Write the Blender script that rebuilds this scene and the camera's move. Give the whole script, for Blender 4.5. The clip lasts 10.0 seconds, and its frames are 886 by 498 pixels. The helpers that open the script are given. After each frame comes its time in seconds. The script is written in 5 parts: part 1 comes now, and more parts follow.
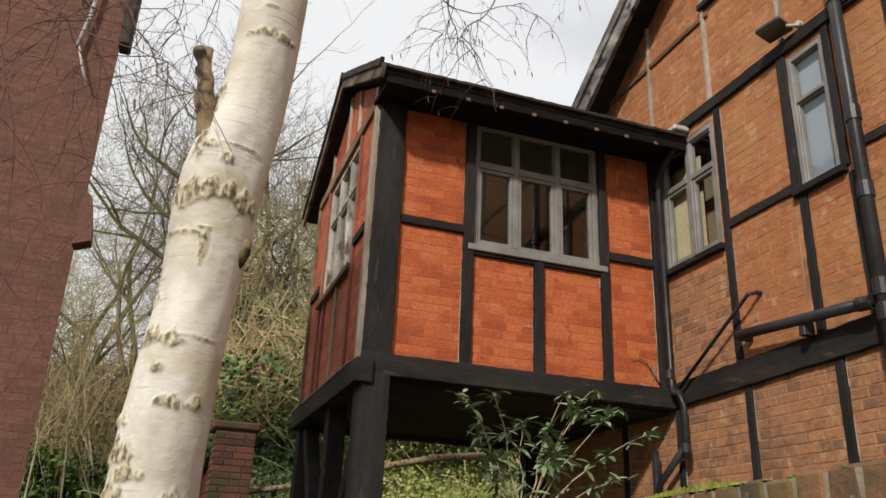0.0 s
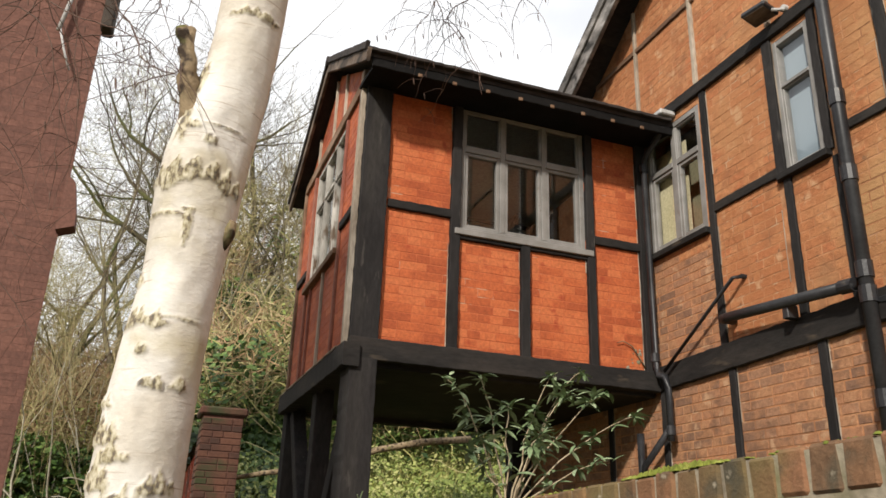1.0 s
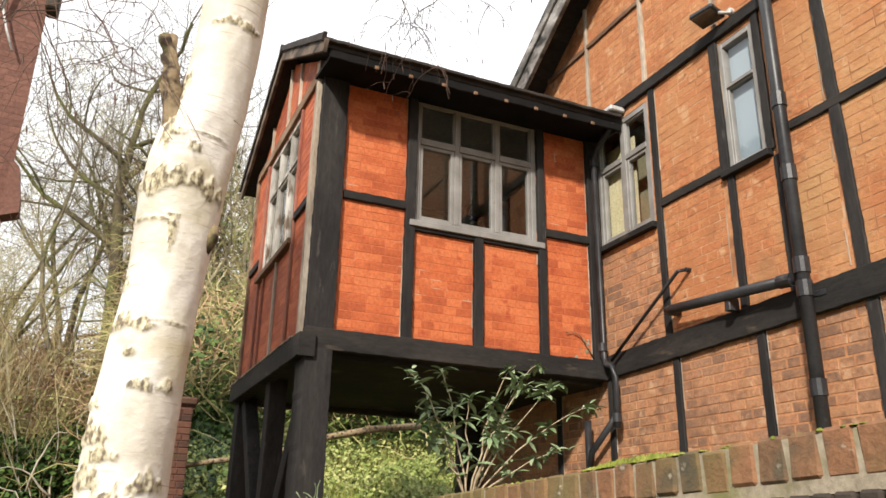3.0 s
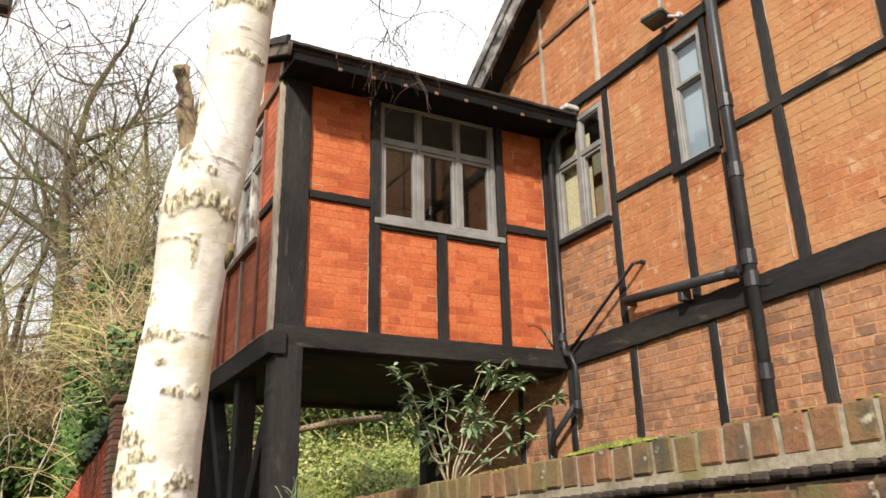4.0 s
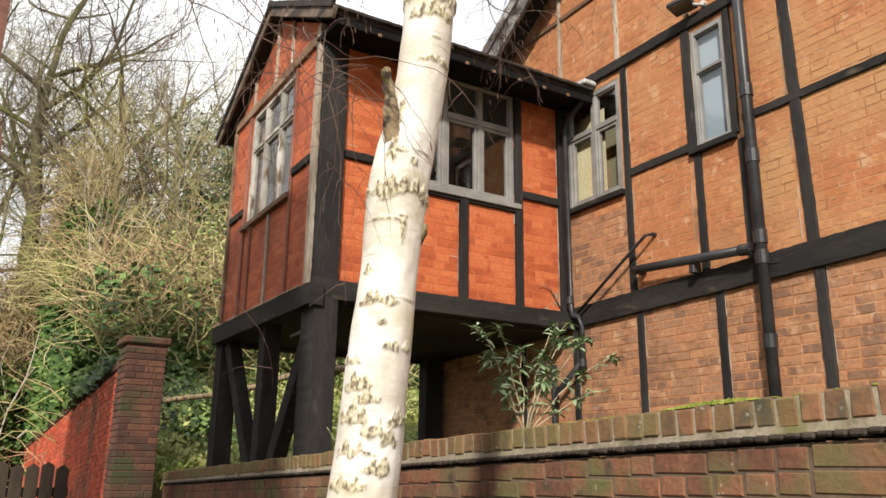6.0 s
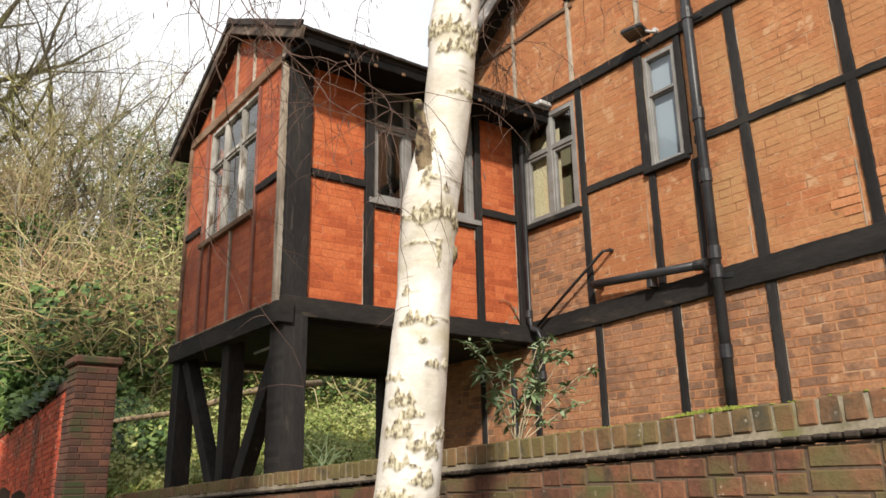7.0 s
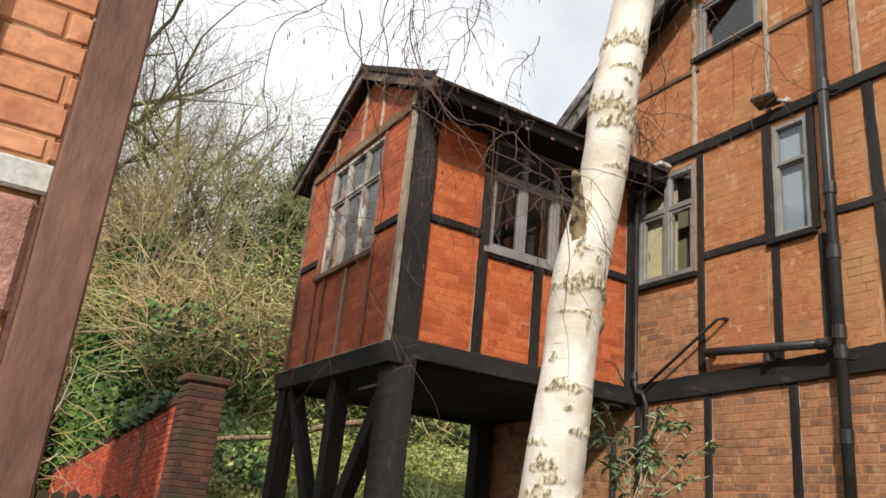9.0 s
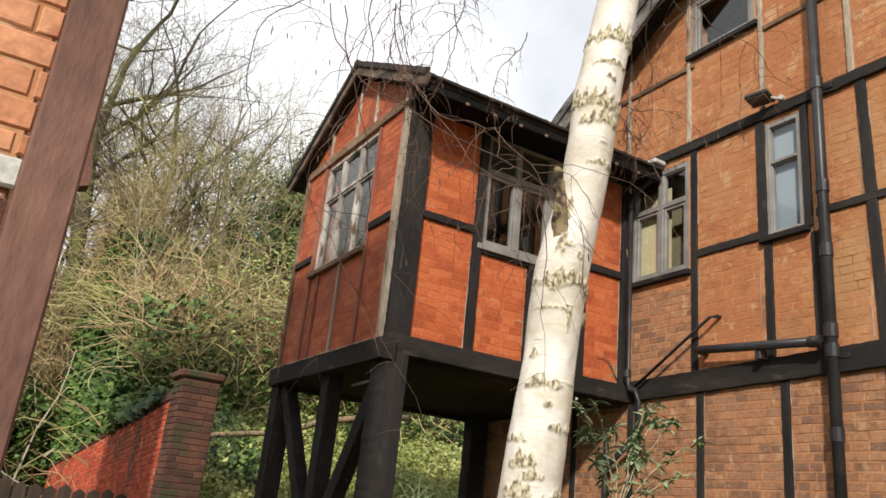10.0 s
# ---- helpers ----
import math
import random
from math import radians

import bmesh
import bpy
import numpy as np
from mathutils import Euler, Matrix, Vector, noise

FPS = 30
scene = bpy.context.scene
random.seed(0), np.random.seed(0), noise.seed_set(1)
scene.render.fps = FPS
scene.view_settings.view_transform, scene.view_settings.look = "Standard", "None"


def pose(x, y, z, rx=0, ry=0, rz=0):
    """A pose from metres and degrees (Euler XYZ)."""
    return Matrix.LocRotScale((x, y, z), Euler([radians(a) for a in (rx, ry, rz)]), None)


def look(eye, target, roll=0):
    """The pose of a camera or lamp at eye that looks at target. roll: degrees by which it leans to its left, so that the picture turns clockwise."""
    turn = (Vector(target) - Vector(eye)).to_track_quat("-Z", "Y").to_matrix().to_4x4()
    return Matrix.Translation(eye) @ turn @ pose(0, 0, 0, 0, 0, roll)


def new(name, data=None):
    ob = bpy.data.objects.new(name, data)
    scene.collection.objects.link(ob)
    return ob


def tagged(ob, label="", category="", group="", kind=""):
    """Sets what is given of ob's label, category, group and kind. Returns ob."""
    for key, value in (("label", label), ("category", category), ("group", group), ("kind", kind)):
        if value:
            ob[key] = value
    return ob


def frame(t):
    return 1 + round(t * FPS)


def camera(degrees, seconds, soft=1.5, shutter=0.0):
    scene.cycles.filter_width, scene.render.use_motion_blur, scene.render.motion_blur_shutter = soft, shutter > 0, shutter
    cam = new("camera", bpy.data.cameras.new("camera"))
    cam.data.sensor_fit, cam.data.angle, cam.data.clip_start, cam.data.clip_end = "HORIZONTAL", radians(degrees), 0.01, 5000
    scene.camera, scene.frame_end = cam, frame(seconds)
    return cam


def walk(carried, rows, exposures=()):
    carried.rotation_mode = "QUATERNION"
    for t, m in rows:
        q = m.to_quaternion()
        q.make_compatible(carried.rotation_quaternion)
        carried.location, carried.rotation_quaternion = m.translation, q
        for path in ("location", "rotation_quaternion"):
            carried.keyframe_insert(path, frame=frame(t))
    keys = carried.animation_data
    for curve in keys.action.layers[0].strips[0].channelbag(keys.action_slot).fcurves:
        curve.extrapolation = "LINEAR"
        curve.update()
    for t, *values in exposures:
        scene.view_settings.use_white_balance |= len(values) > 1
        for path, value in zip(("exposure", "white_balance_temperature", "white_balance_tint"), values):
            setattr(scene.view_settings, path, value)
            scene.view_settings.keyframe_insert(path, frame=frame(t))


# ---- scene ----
cam = camera(58.1, 10.0, soft=1.6)
PATH = [
    (0, (0.177, 0.029, 1.716), (0.78, 1.79, 2.447), 2.5),
    (0.5, (0.175, 0.014, 1.72), (0.802, 1.777, 2.427), 1.2),
    (1, (0.182, 0.032, 1.707), (0.821, 1.793, 2.406), 2.0),
    (1.5, (0.168, 0.022, 1.715), (0.808, 1.793, 2.39), 2.5),
    (2, (0.164, 0.012, 1.719), (0.812, 1.785, 2.379), 2.1),
    (2.5, (0.121, 0.013, 1.704), (0.813, 1.769, 2.365), 1.4),
    (3, (0.084, -0.032, 1.718), (0.853, 1.689, 2.387), 1.1),
    (4.5, (-0.289, -0.182, 1.686), (0.627, 1.48, 2.317), -1.9),
    (5, (-0.525, -0.134, 1.667), (0.407, 1.529, 2.27), -1.7),
    (6.5, (-0.933, -0.235, 1.675), (0.1, 1.397, 2.194), 1.5),
    (7, (-1.119, -0.16, 1.662), (0.02, 1.385, 2.225), -1.0),
    (7.5, (-1.221, -0.157, 1.681), (-0.053, 1.357, 2.269), 1.0),
    (8, (-1.283, -0.153, 1.675), (-0.191, 1.393, 2.32), 2.2),
    (8.5, (-1.294, -0.139, 1.679), (-0.289, 1.461, 2.334), 4.2),
    (9, (-1.328, -0.138, 1.694), (-0.4, 1.509, 2.348), 5.8),
    (9.5, (-1.306, -0.142, 1.673), (-0.429, 1.528, 2.338), 6.8),
    (10, (-1.278, -0.163, 1.697), (-0.347, 1.485, 2.344), 6.0),
]
walk(cam, [(t, look(eye, target, roll)) for t, eye, target, roll in PATH],
     exposures=[(0, -0.39), (0.6, -0.2), (1.4, 0.16), (2.5, 0.43), (5.0, 0.38), (6.5, 0.21), (7.5, 0.05), (8.5, -0.09), (10, 0.0)])

# ---- world, sun ----
SUN_FROM = Vector((-0.60, -0.66, 0.56)).normalized()
world = bpy.data.worlds.new("World")
scene.world = world
world.use_nodes = True
wn, wl = world.node_tree.nodes, world.node_tree.links
wn.clear()
w_out, w_bg = wn.new("ShaderNodeOutputWorld"), wn.new("ShaderNodeBackground")
w_sky, w_tc, w_noise = wn.new("ShaderNodeTexSky"), wn.new("ShaderNodeTexCoord"), wn.new("ShaderNodeTexNoise")
w_ramp, w_mul, w_mix = wn.new("ShaderNodeValToRGB"), wn.new("ShaderNodeMixRGB"), wn.new("ShaderNodeMixRGB")
w_sky.sky_type, w_sky.sun_disc = "NISHITA", False
w_sky.sun_elevation = math.asin(SUN_FROM.z)
w_sky.sun_rotation = math.atan2(SUN_FROM.x, SUN_FROM.y)
w_noise.inputs["Scale"].default_value, w_noise.inputs["Detail"].default_value = 2.6, 6
w_ramp.color_ramp.elements[0].position, w_ramp.color_ramp.elements[0].color = 0.22, (0.58, 0.58, 0.58, 1)
w_ramp.color_ramp.elements[1].position, w_ramp.color_ramp.elements[1].color = 0.44, (1, 1, 1, 1)
w_mul.blend_type, w_mul.inputs[0].default_value = "MULTIPLY", 1.0
w_mul.inputs[2].default_value = (1.1, 1.1, 1.1, 1)
w_mix.inputs[2].default_value = (11.0, 11.1, 11.3, 1)
wl.new(w_tc.outputs["Generated"], w_noise.inputs["Vector"])
wl.new(w_noise.outputs["Fac"], w_ramp.inputs[0])
wl.new(w_ramp.outputs[0], w_mix.inputs[0])
wl.new(w_sky.outputs[0], w_mul.inputs[1])
wl.new(w_mul.outputs[0], w_mix.inputs[1])
wl.new(w_mix.outputs[0], w_bg.inputs[0])
w_bg.inputs[1].default_value = 0.105
wl.new(w_bg.outputs[0], w_out.inputs[0])
sun = new("sun", bpy.data.lights.new("sun", "SUN"))
sun.data.energy, sun.data.angle, sun.data.color = 4.6, radians(3.0), (1.0, 0.93, 0.82)
sun.matrix_world = look(SUN_FROM * 30, (0, 0, 0))

# ---- materials ----


def surface(name, cols, scale=4.0, rough=0.85, bump=0.3, fine=60.0, rand="", spots=None, metal=0.0, stretch=(1, 1, 1), vary=0.25, dist=0.004):
    """Colours mixed by coarse noise, fine grain, relief; rand: 'object' or 'island' shifts the tone piece by piece;
    spots: (colour, scale, low, high) for stains with a shape of their own."""
    m = bpy.data.materials.new(name)
    m.use_nodes = True
    nodes, links = m.node_tree.nodes, m.node_tree.links
    bsdf = nodes["Principled BSDF"]
    tc, mp = nodes.new("ShaderNodeTexCoord"), nodes.new("ShaderNodeMapping")
    geo = nodes.new("ShaderNodeNewGeometry")
    mp.inputs["Scale"].default_value = stretch
    links.new(geo.outputs["Position"], mp.inputs["Vector"])
    n1, n2 = nodes.new("ShaderNodeTexNoise"), nodes.new("ShaderNodeTexNoise")
    n1.inputs["Scale"].default_value, n1.inputs["Detail"].default_value = scale, 5
    n2.inputs["Scale"].default_value, n2.inputs["Detail"].default_value = fine, 6
    n2.inputs["Roughness"].default_value = 0.65
    links.new(mp.outputs[0], n1.inputs["Vector"])
    links.new(mp.outputs[0], n2.inputs["Vector"])
    ramp = nodes.new("ShaderNodeValToRGB")
    els = ramp.color_ramp.elements
    while len(els) < len(cols):
        els.new(0.5)
    for n, c in enumerate(cols):
        els[n].position = 0.32 + 0.36 * n / max(1, len(cols) - 1)
        els[n].color = (*c, 1)
    add = nodes.new("ShaderNodeMath")
    add.operation = "ADD"
    links.new(n1.outputs["Fac"], add.inputs[0])
    if rand:
        src = nodes.new("ShaderNodeObjectInfo").outputs["Random"] if rand == "object" else geo.outputs["Random Per Island"]
        sub = nodes.new("ShaderNodeMath")
        sub.operation, sub.inputs[1].default_value, sub.inputs[2].default_value = "MULTIPLY_ADD", 0.46, -0.23
        links.new(src, sub.inputs[0])
        links.new(sub.outputs[0], add.inputs[1])
    else:
        add.inputs[1].default_value = 0.0
    links.new(add.outputs[0], ramp.inputs[0])
    grain = nodes.new("ShaderNodeMapRange")
    grain.inputs["From Min"].default_value, grain.inputs["From Max"].default_value = 0.3, 0.7
    grain.inputs["To Min"].default_value, grain.inputs["To Max"].default_value = 1 - vary, 1 + vary
    links.new(n2.outputs["Fac"], grain.inputs["Value"])
    mul = nodes.new("ShaderNodeMixRGB")
    mul.blend_type, mul.inputs[0].default_value = "MULTIPLY", 1.0
    links.new(ramp.outputs[0], mul.inputs[1])
    links.new(grain.outputs[0], mul.inputs[2])
    colour = mul.outputs[0]
    for col, sc, lo, hi in spots or ():
        n3, r3, mx = nodes.new("ShaderNodeTexNoise"), nodes.new("ShaderNodeMapRange"), nodes.new("ShaderNodeMixRGB")
        n3.inputs["Scale"].default_value, n3.inputs["Detail"].default_value = sc, 7
        links.new(mp.outputs[0], n3.inputs["Vector"])
        r3.inputs["From Min"].default_value, r3.inputs["From Max"].default_value = lo, hi
        links.new(n3.outputs["Fac"], r3.inputs["Value"])
        links.new(r3.outputs[0], mx.inputs[0])
        links.new(colour, mx.inputs[1])
        mx.inputs[2].default_value = (*col, 1)
        colour = mx.outputs[0]
    links.new(colour, bsdf.inputs["Base Color"])
    bsdf.inputs["Roughness"].default_value, bsdf.inputs["Metallic"].default_value = rough, metal
    bsdf.inputs["Specular IOR Level"].default_value = 0.3
    if bump:
        b = nodes.new("ShaderNodeBump")
        b.inputs["Strength"].default_value, b.inputs["Distance"].default_value = bump, dist
        links.new(n2.outputs["Fac"], b.inputs["Height"])
        links.new(b.outputs[0], bsdf.inputs["Normal"])
    return m


def glass_material(name, tint, blur=0.02, ior=1.5):
    m = bpy.data.materials.new(name)
    m.use_nodes = True
    nodes, links = m.node_tree.nodes, m.node_tree.links
    nodes.remove(nodes["Principled BSDF"])
    tr, gl, mx, fr = (nodes.new("ShaderNode" + k) for k in ("BsdfTransparent", "BsdfGlossy", "MixShader", "Fresnel"))
    tr.inputs[0].default_value = (*tint, 1)
    gl.inputs["Roughness"].default_value = blur
    fr.inputs["IOR"].default_value = ior
    links.new(fr.outputs[0], mx.inputs[0])
    links.new(tr.outputs[0], mx.inputs[1])
    links.new(gl.outputs[0], mx.inputs[2])
    links.new(mx.outputs[0], nodes["Material Output"].inputs[0])
    return m


ORANGE = [(0.33, 0.075, 0.027), (0.43, 0.107, 0.037), (0.47, 0.134, 0.050)]
M_BRICK_PAINT = surface("painted_brick", ORANGE, 3.0, 0.8, 0.5, 45, "object", [((0.30, 0.05, 0.02), 9, 0.62, 0.75)])
M_MORTAR_PAINT = surface("painted_mortar", [(0.39, 0.098, 0.038), (0.46, 0.13, 0.055)], 4.0, 0.9, 0.5, 70, "", [((0.46, 0.28, 0.19), 5, 0.62, 0.68)])
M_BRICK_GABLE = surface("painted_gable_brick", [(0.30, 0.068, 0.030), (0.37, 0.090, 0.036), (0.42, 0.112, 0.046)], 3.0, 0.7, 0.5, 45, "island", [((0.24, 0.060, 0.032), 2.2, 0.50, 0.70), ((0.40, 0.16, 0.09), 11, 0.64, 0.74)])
TAN = [(0.33, 0.128, 0.054), (0.385, 0.160, 0.068), (0.41, 0.180, 0.078), (0.43, 0.205, 0.095), (0.38, 0.140, 0.060)]
TAN_SPOTS = [((0.27, 0.118, 0.056), 4.5, 0.56, 0.70), ((0.36, 0.140, 0.058), 1.1, 0.46, 0.66), ((0.46, 0.265, 0.145), 6.0, 0.60, 0.68), ((0.20, 0.095, 0.05), 14.0, 0.66, 0.72), ((0.40, 0.22, 0.10), 0.8, 0.55, 0.70)]
M_BRICK_TAN_FAR = surface("tan_brick_far", TAN, 3.4, 0.88, 0.9, 26, "island", TAN_SPOTS, dist=0.008)
LOWER = [(0.20, 0.110, 0.070), (0.31, 0.155, 0.082), (0.36, 0.185, 0.098), (0.35, 0.165, 0.086), (0.29, 0.155, 0.092)]
M_BRICK_LOW = surface("mottled_brick", LOWER, 3.2, 0.88, 0.7, 38, "object", [((0.44, 0.27, 0.16), 8.0, 0.60, 0.70), ((0.19, 0.10, 0.06), 6.0, 0.58, 0.70)], dist=0.008)
M_BRICK_LOW_FAR = surface("mottled_brick_far", LOWER, 3.2, 0.88, 0.7, 38, "island", [((0.44, 0.27, 0.16), 8.0, 0.60, 0.70), ((0.19, 0.10, 0.06), 6.0, 0.58, 0.70)], dist=0.008)
M_MORTAR_TAN = surface("tan_mortar", [(0.355, 0.152, 0.069), (0.395, 0.18, 0.084), (0.43, 0.225, 0.118)], 3.4, 0.95, 0.6, 40, "", [((0.25, 0.115, 0.056), 5, 0.52, 0.62), ((0.44, 0.28, 0.17), 7, 0.60, 0.68)])
OLD = [(0.13, 0.060, 0.038), (0.18, 0.078, 0.045), (0.22, 0.098, 0.055), (0.16, 0.095, 0.058)]
M_BRICK_OLD = surface("old_brick", OLD, 5.0, 0.9, 0.8, 40, "object", [((0.12, 0.11, 0.045), 3.5, 0.52, 0.68), ((0.07, 0.05, 0.035), 8, 0.58, 0.70), ((0.5, 0.4, 0.3), 16, 0.69, 0.74)], dist=0.008)
M_BRICK_COPING = surface("coping_brick", [(0.14, 0.080, 0.044), (0.185, 0.096, 0.050), (0.23, 0.110, 0.058)], 6.0, 0.92, 0.8, 40, "object", [((0.150, 0.118, 0.048), 2.6, 0.36, 0.60), ((0.07, 0.06, 0.04), 9, 0.56, 0.70), ((0.42, 0.36, 0.27), 18, 0.66, 0.74)], dist=0.008)
M_MORTAR_OLD = surface("old_mortar", [(0.22, 0.185, 0.135), (0.31, 0.265, 0.20), (0.16, 0.135, 0.095)], 6.0, 0.95, 0.7, 60, "", [((0.16, 0.15, 0.06), 3, 0.56, 0.68)])
M_MORTAR_DARK = surface("dark_mortar", [(0.09, 0.062, 0.045), (0.16, 0.115, 0.08)], 8.0, 0.95, 0.6, 60)
M_TILE_DARK = surface("dark_tile", [(0.028, 0.022, 0.018), (0.06, 0.045, 0.035)], 10.0, 0.85, 0.7, 50)
RED = [(0.30, 0.055, 0.028), (0.44, 0.065, 0.03), (0.50, 0.10, 0.045)]
M_BRICK_RED = surface("red_wall_brick", RED, 1.2, 0.85, 0.6, 40, "island", [((0.14, 0.05, 0.03), 1.1, 0.50, 0.66), ((0.5, 0.42, 0.36), 12, 0.64, 0.72)])
M_MORTAR_RED = surface("red_wall_mortar", [(0.26, 0.12, 0.085), (0.40, 0.23, 0.18)], 3.0, 0.95, 0.5, 50)
M_BRICK_PIER = surface("pier_brick", [(0.060, 0.032, 0.024), (0.095, 0.044, 0.030), (0.125, 0.056, 0.036)], 3.0, 0.9, 0.6, 40, "island", [((0.045, 0.05, 0.022), 2.6, 0.52, 0.66)])
M_BROWNWALL = surface("brown_brick", [(0.125, 0.060, 0.046), (0.145, 0.069, 0.052), (0.165, 0.078, 0.058)], 0.9, 0.9, 0.6, 30, "island")
M_MORTAR_BROWN = surface("brown_mortar", [(0.13, 0.063, 0.048), (0.15, 0.072, 0.054)], 2.0, 0.95, 0.5, 50)
M_BLACK = surface("black_timber", [(0.016, 0.015, 0.015), (0.024, 0.022, 0.022), (0.034, 0.031, 0.029)], 5.0, 0.75, 0.7, 45, "", [((0.10, 0.09, 0.08), 14, 0.66, 0.78)], stretch=(1, 1, 0.25))
M_BLACK_FLAT = surface("black_timber_flat", [(0.016, 0.015, 0.015), (0.024, 0.022, 0.021), (0.036, 0.031, 0.028)], 5.0, 0.75, 0.7, 45, "", [((0.11, 0.085, 0.06), 9, 0.64, 0.78)], stretch=(0.25, 0.25, 1))
for m_ in (M_BLACK, M_BLACK_FLAT):
    m_.node_tree.nodes["Principled BSDF"].inputs["Specular IOR Level"].default_value = 0.12
M_PITCH = surface("pitch_black_board", [(0.006, 0.006, 0.006), (0.012, 0.011, 0.011)], 5.0, 0.8, 0.5, 45)
M_PITCH.node_tree.nodes["Principled BSDF"].inputs["Specular IOR Level"].default_value = 0.1
M_BROWN_RAIL = surface("weathered_rail", [(0.10, 0.055, 0.035), (0.17, 0.10, 0.06), (0.24, 0.16, 0.11)], 6.0, 0.85, 0.6, 50, stretch=(1, 0.3, 1))
M_PALE = surface("weathered_pale_timber", [(0.20, 0.155, 0.115), (0.33, 0.27, 0.21), (0.46, 0.40, 0.33)], 7.0, 0.85, 0.7, 60, "", [((0.10, 0.07, 0.05), 9, 0.58, 0.70)], stretch=(1, 1, 0.2))
M_STRIP = surface("faded_red_strip", [(0.20, 0.065, 0.045), (0.27, 0.12, 0.085)], 6.0, 0.85, 0.6, 60, stretch=(1, 1, 0.2))
M_BARGE = surface("weathered_grey_board", [(0.05, 0.045, 0.043), (0.13, 0.118, 0.11), (0.34, 0.315, 0.30)], 6.0, 0.85, 0.8, 40, "", [((0.03, 0.028, 0.026), 10, 0.52, 0.64)], stretch=(1, 0.5, 1))
M_BARGE_BROWN = surface("weathered_brown_board", [(0.055, 0.038, 0.028), (0.13, 0.095, 0.072), (0.23, 0.18, 0.145)], 6.0, 0.85, 0.8, 40, "", [((0.03, 0.024, 0.02), 10, 0.52, 0.64)], stretch=(1, 0.4, 1))
M_SASH = surface("grey_window_paint", [(0.175, 0.166, 0.156), (0.215, 0.206, 0.196), (0.26, 0.25, 0.24)], 5.0, 0.5, 0.2, 70, "", [((0.17, 0.14, 0.12), 13, 0.66, 0.74)], vary=0.07)
M_SASH_WORN = surface("peeling_window_paint", [(0.20, 0.185, 0.165), (0.33, 0.31, 0.28), (0.52, 0.49, 0.45)], 9.0, 0.7, 0.4, 60, "", [((0.11, 0.075, 0.05), 13, 0.56, 0.64)], stretch=(1, 1, 0.3), vary=0.12)
M_SASH_LIGHT = surface("white_window_paint", [(0.42, 0.41, 0.40), (0.55, 0.54, 0.53)], 5.0, 0.6, 0.35, 50, "", [((0.2, 0.17, 0.15), 12, 0.62, 0.72)])
M_IRON = surface("black_iron", [(0.016, 0.016, 0.018), (0.034, 0.034, 0.037)], 6.0, 0.38, 0.25, 50, "", [((0.10, 0.085, 0.07), 11, 0.66, 0.76)])
M_ALU = surface("dull_grey_metal", [(0.35, 0.34, 0.33), (0.5, 0.49, 0.48)], 8.0, 0.5, 0.2, 50)
M_POST = surface("red_brown_timber", [(0.105, 0.050, 0.036), (0.14, 0.068, 0.049), (0.175, 0.090, 0.066)], 5.0, 0.7, 0.8, 35, "", [((0.06, 0.03, 0.022), 8, 0.58, 0.70)], stretch=(1, 1, 0.3), dist=0.006)
M_STONE_PINK = surface("pink_stone", [(0.30, 0.15, 0.12), (0.42, 0.23, 0.19)], 12.0, 0.95, 1.0, 55, dist=0.012)
M_STONE_GREY = surface("grey_block", [(0.40, 0.40, 0.37), (0.50, 0.50, 0.47)], 8.0, 0.9, 0.4, 60)
M_NEAR_BRICK = surface("near_orange_brick", [(0.46, 0.20, 0.105), (0.56, 0.27, 0.15)], 5.0, 0.85, 0.6, 50, "object", [((0.36, 0.13, 0.07), 9, 0.58, 0.70)])
M_PATCH_BRICK = surface("patch_brick", [(0.42, 0.165, 0.070), (0.47, 0.205, 0.095)], 5.0, 0.85, 0.6, 50, "object")
M_FENCE = surface("fence_board", [(0.040, 0.028, 0.020), (0.070, 0.050, 0.036)], 5.0, 0.9, 0.6, 40, "object", stretch=(1, 1, 0.2))
M_PLASTER = surface("cream_plaster", [(0.60, 0.54, 0.36), (0.68, 0.62, 0.44)], 2.0, 0.9, 0.2, 40)
M_OLIVE = surface("olive_curtain", [(0.20, 0.185, 0.12), (0.30, 0.275, 0.18)], 2.0, 0.9, 0.2, 40)
M_DARKROOM = surface("dull_room_wall", [(0.36, 0.37, 0.35), (0.44, 0.45, 0.42)], 2.0, 0.9, 0.2, 40)
# blue-grey of the sky's reflection, put into the colour
M_SKY_TINT = surface("pale_blind", [(0.27, 0.33, 0.38), (0.36, 0.41, 0.45)], 0.8, 0.9, 0.0, 30, vary=0.02)
M_ROOF = surface("dark_roof_tile", [(0.020, 0.016, 0.015), (0.042, 0.033, 0.029)], 6.0, 0.85, 0.6, 40)
M_GLASS = glass_material("window_glass", (0.86, 0.88, 0.86), 0.03, 1.95)
M_GLASS_SKY = glass_material("frosted_glass", (0.9, 0.93, 0.95), 0.05, 1.8)
M_GROUND = surface("rough_ground", [(0.085, 0.090, 0.028), (0.15, 0.15, 0.05), (0.22, 0.19, 0.09)], 0.9, 0.95, 0.8, 12, "", [((0.12, 0.085, 0.05), 1.4, 0.52, 0.66)], dist=0.03)
M_ASPHALT = surface("asphalt", [(0.040, 0.039, 0.038), (0.060, 0.058, 0.055)], 1.5, 0.9, 0.6, 90, "", [((0.09, 0.085, 0.075), 3, 0.6, 0.7)])
M_MOSS = surface("moss", [(0.08, 0.095, 0.015), (0.16, 0.18, 0.028), (0.25, 0.255, 0.06)], 20.0, 0.95, 0.6, 90)
M_GRASS = surface("grass", [(0.12, 0.16, 0.025), (0.24, 0.27, 0.05), (0.40, 0.36, 0.14)], 0.8, 0.9, 0, 20, "island")
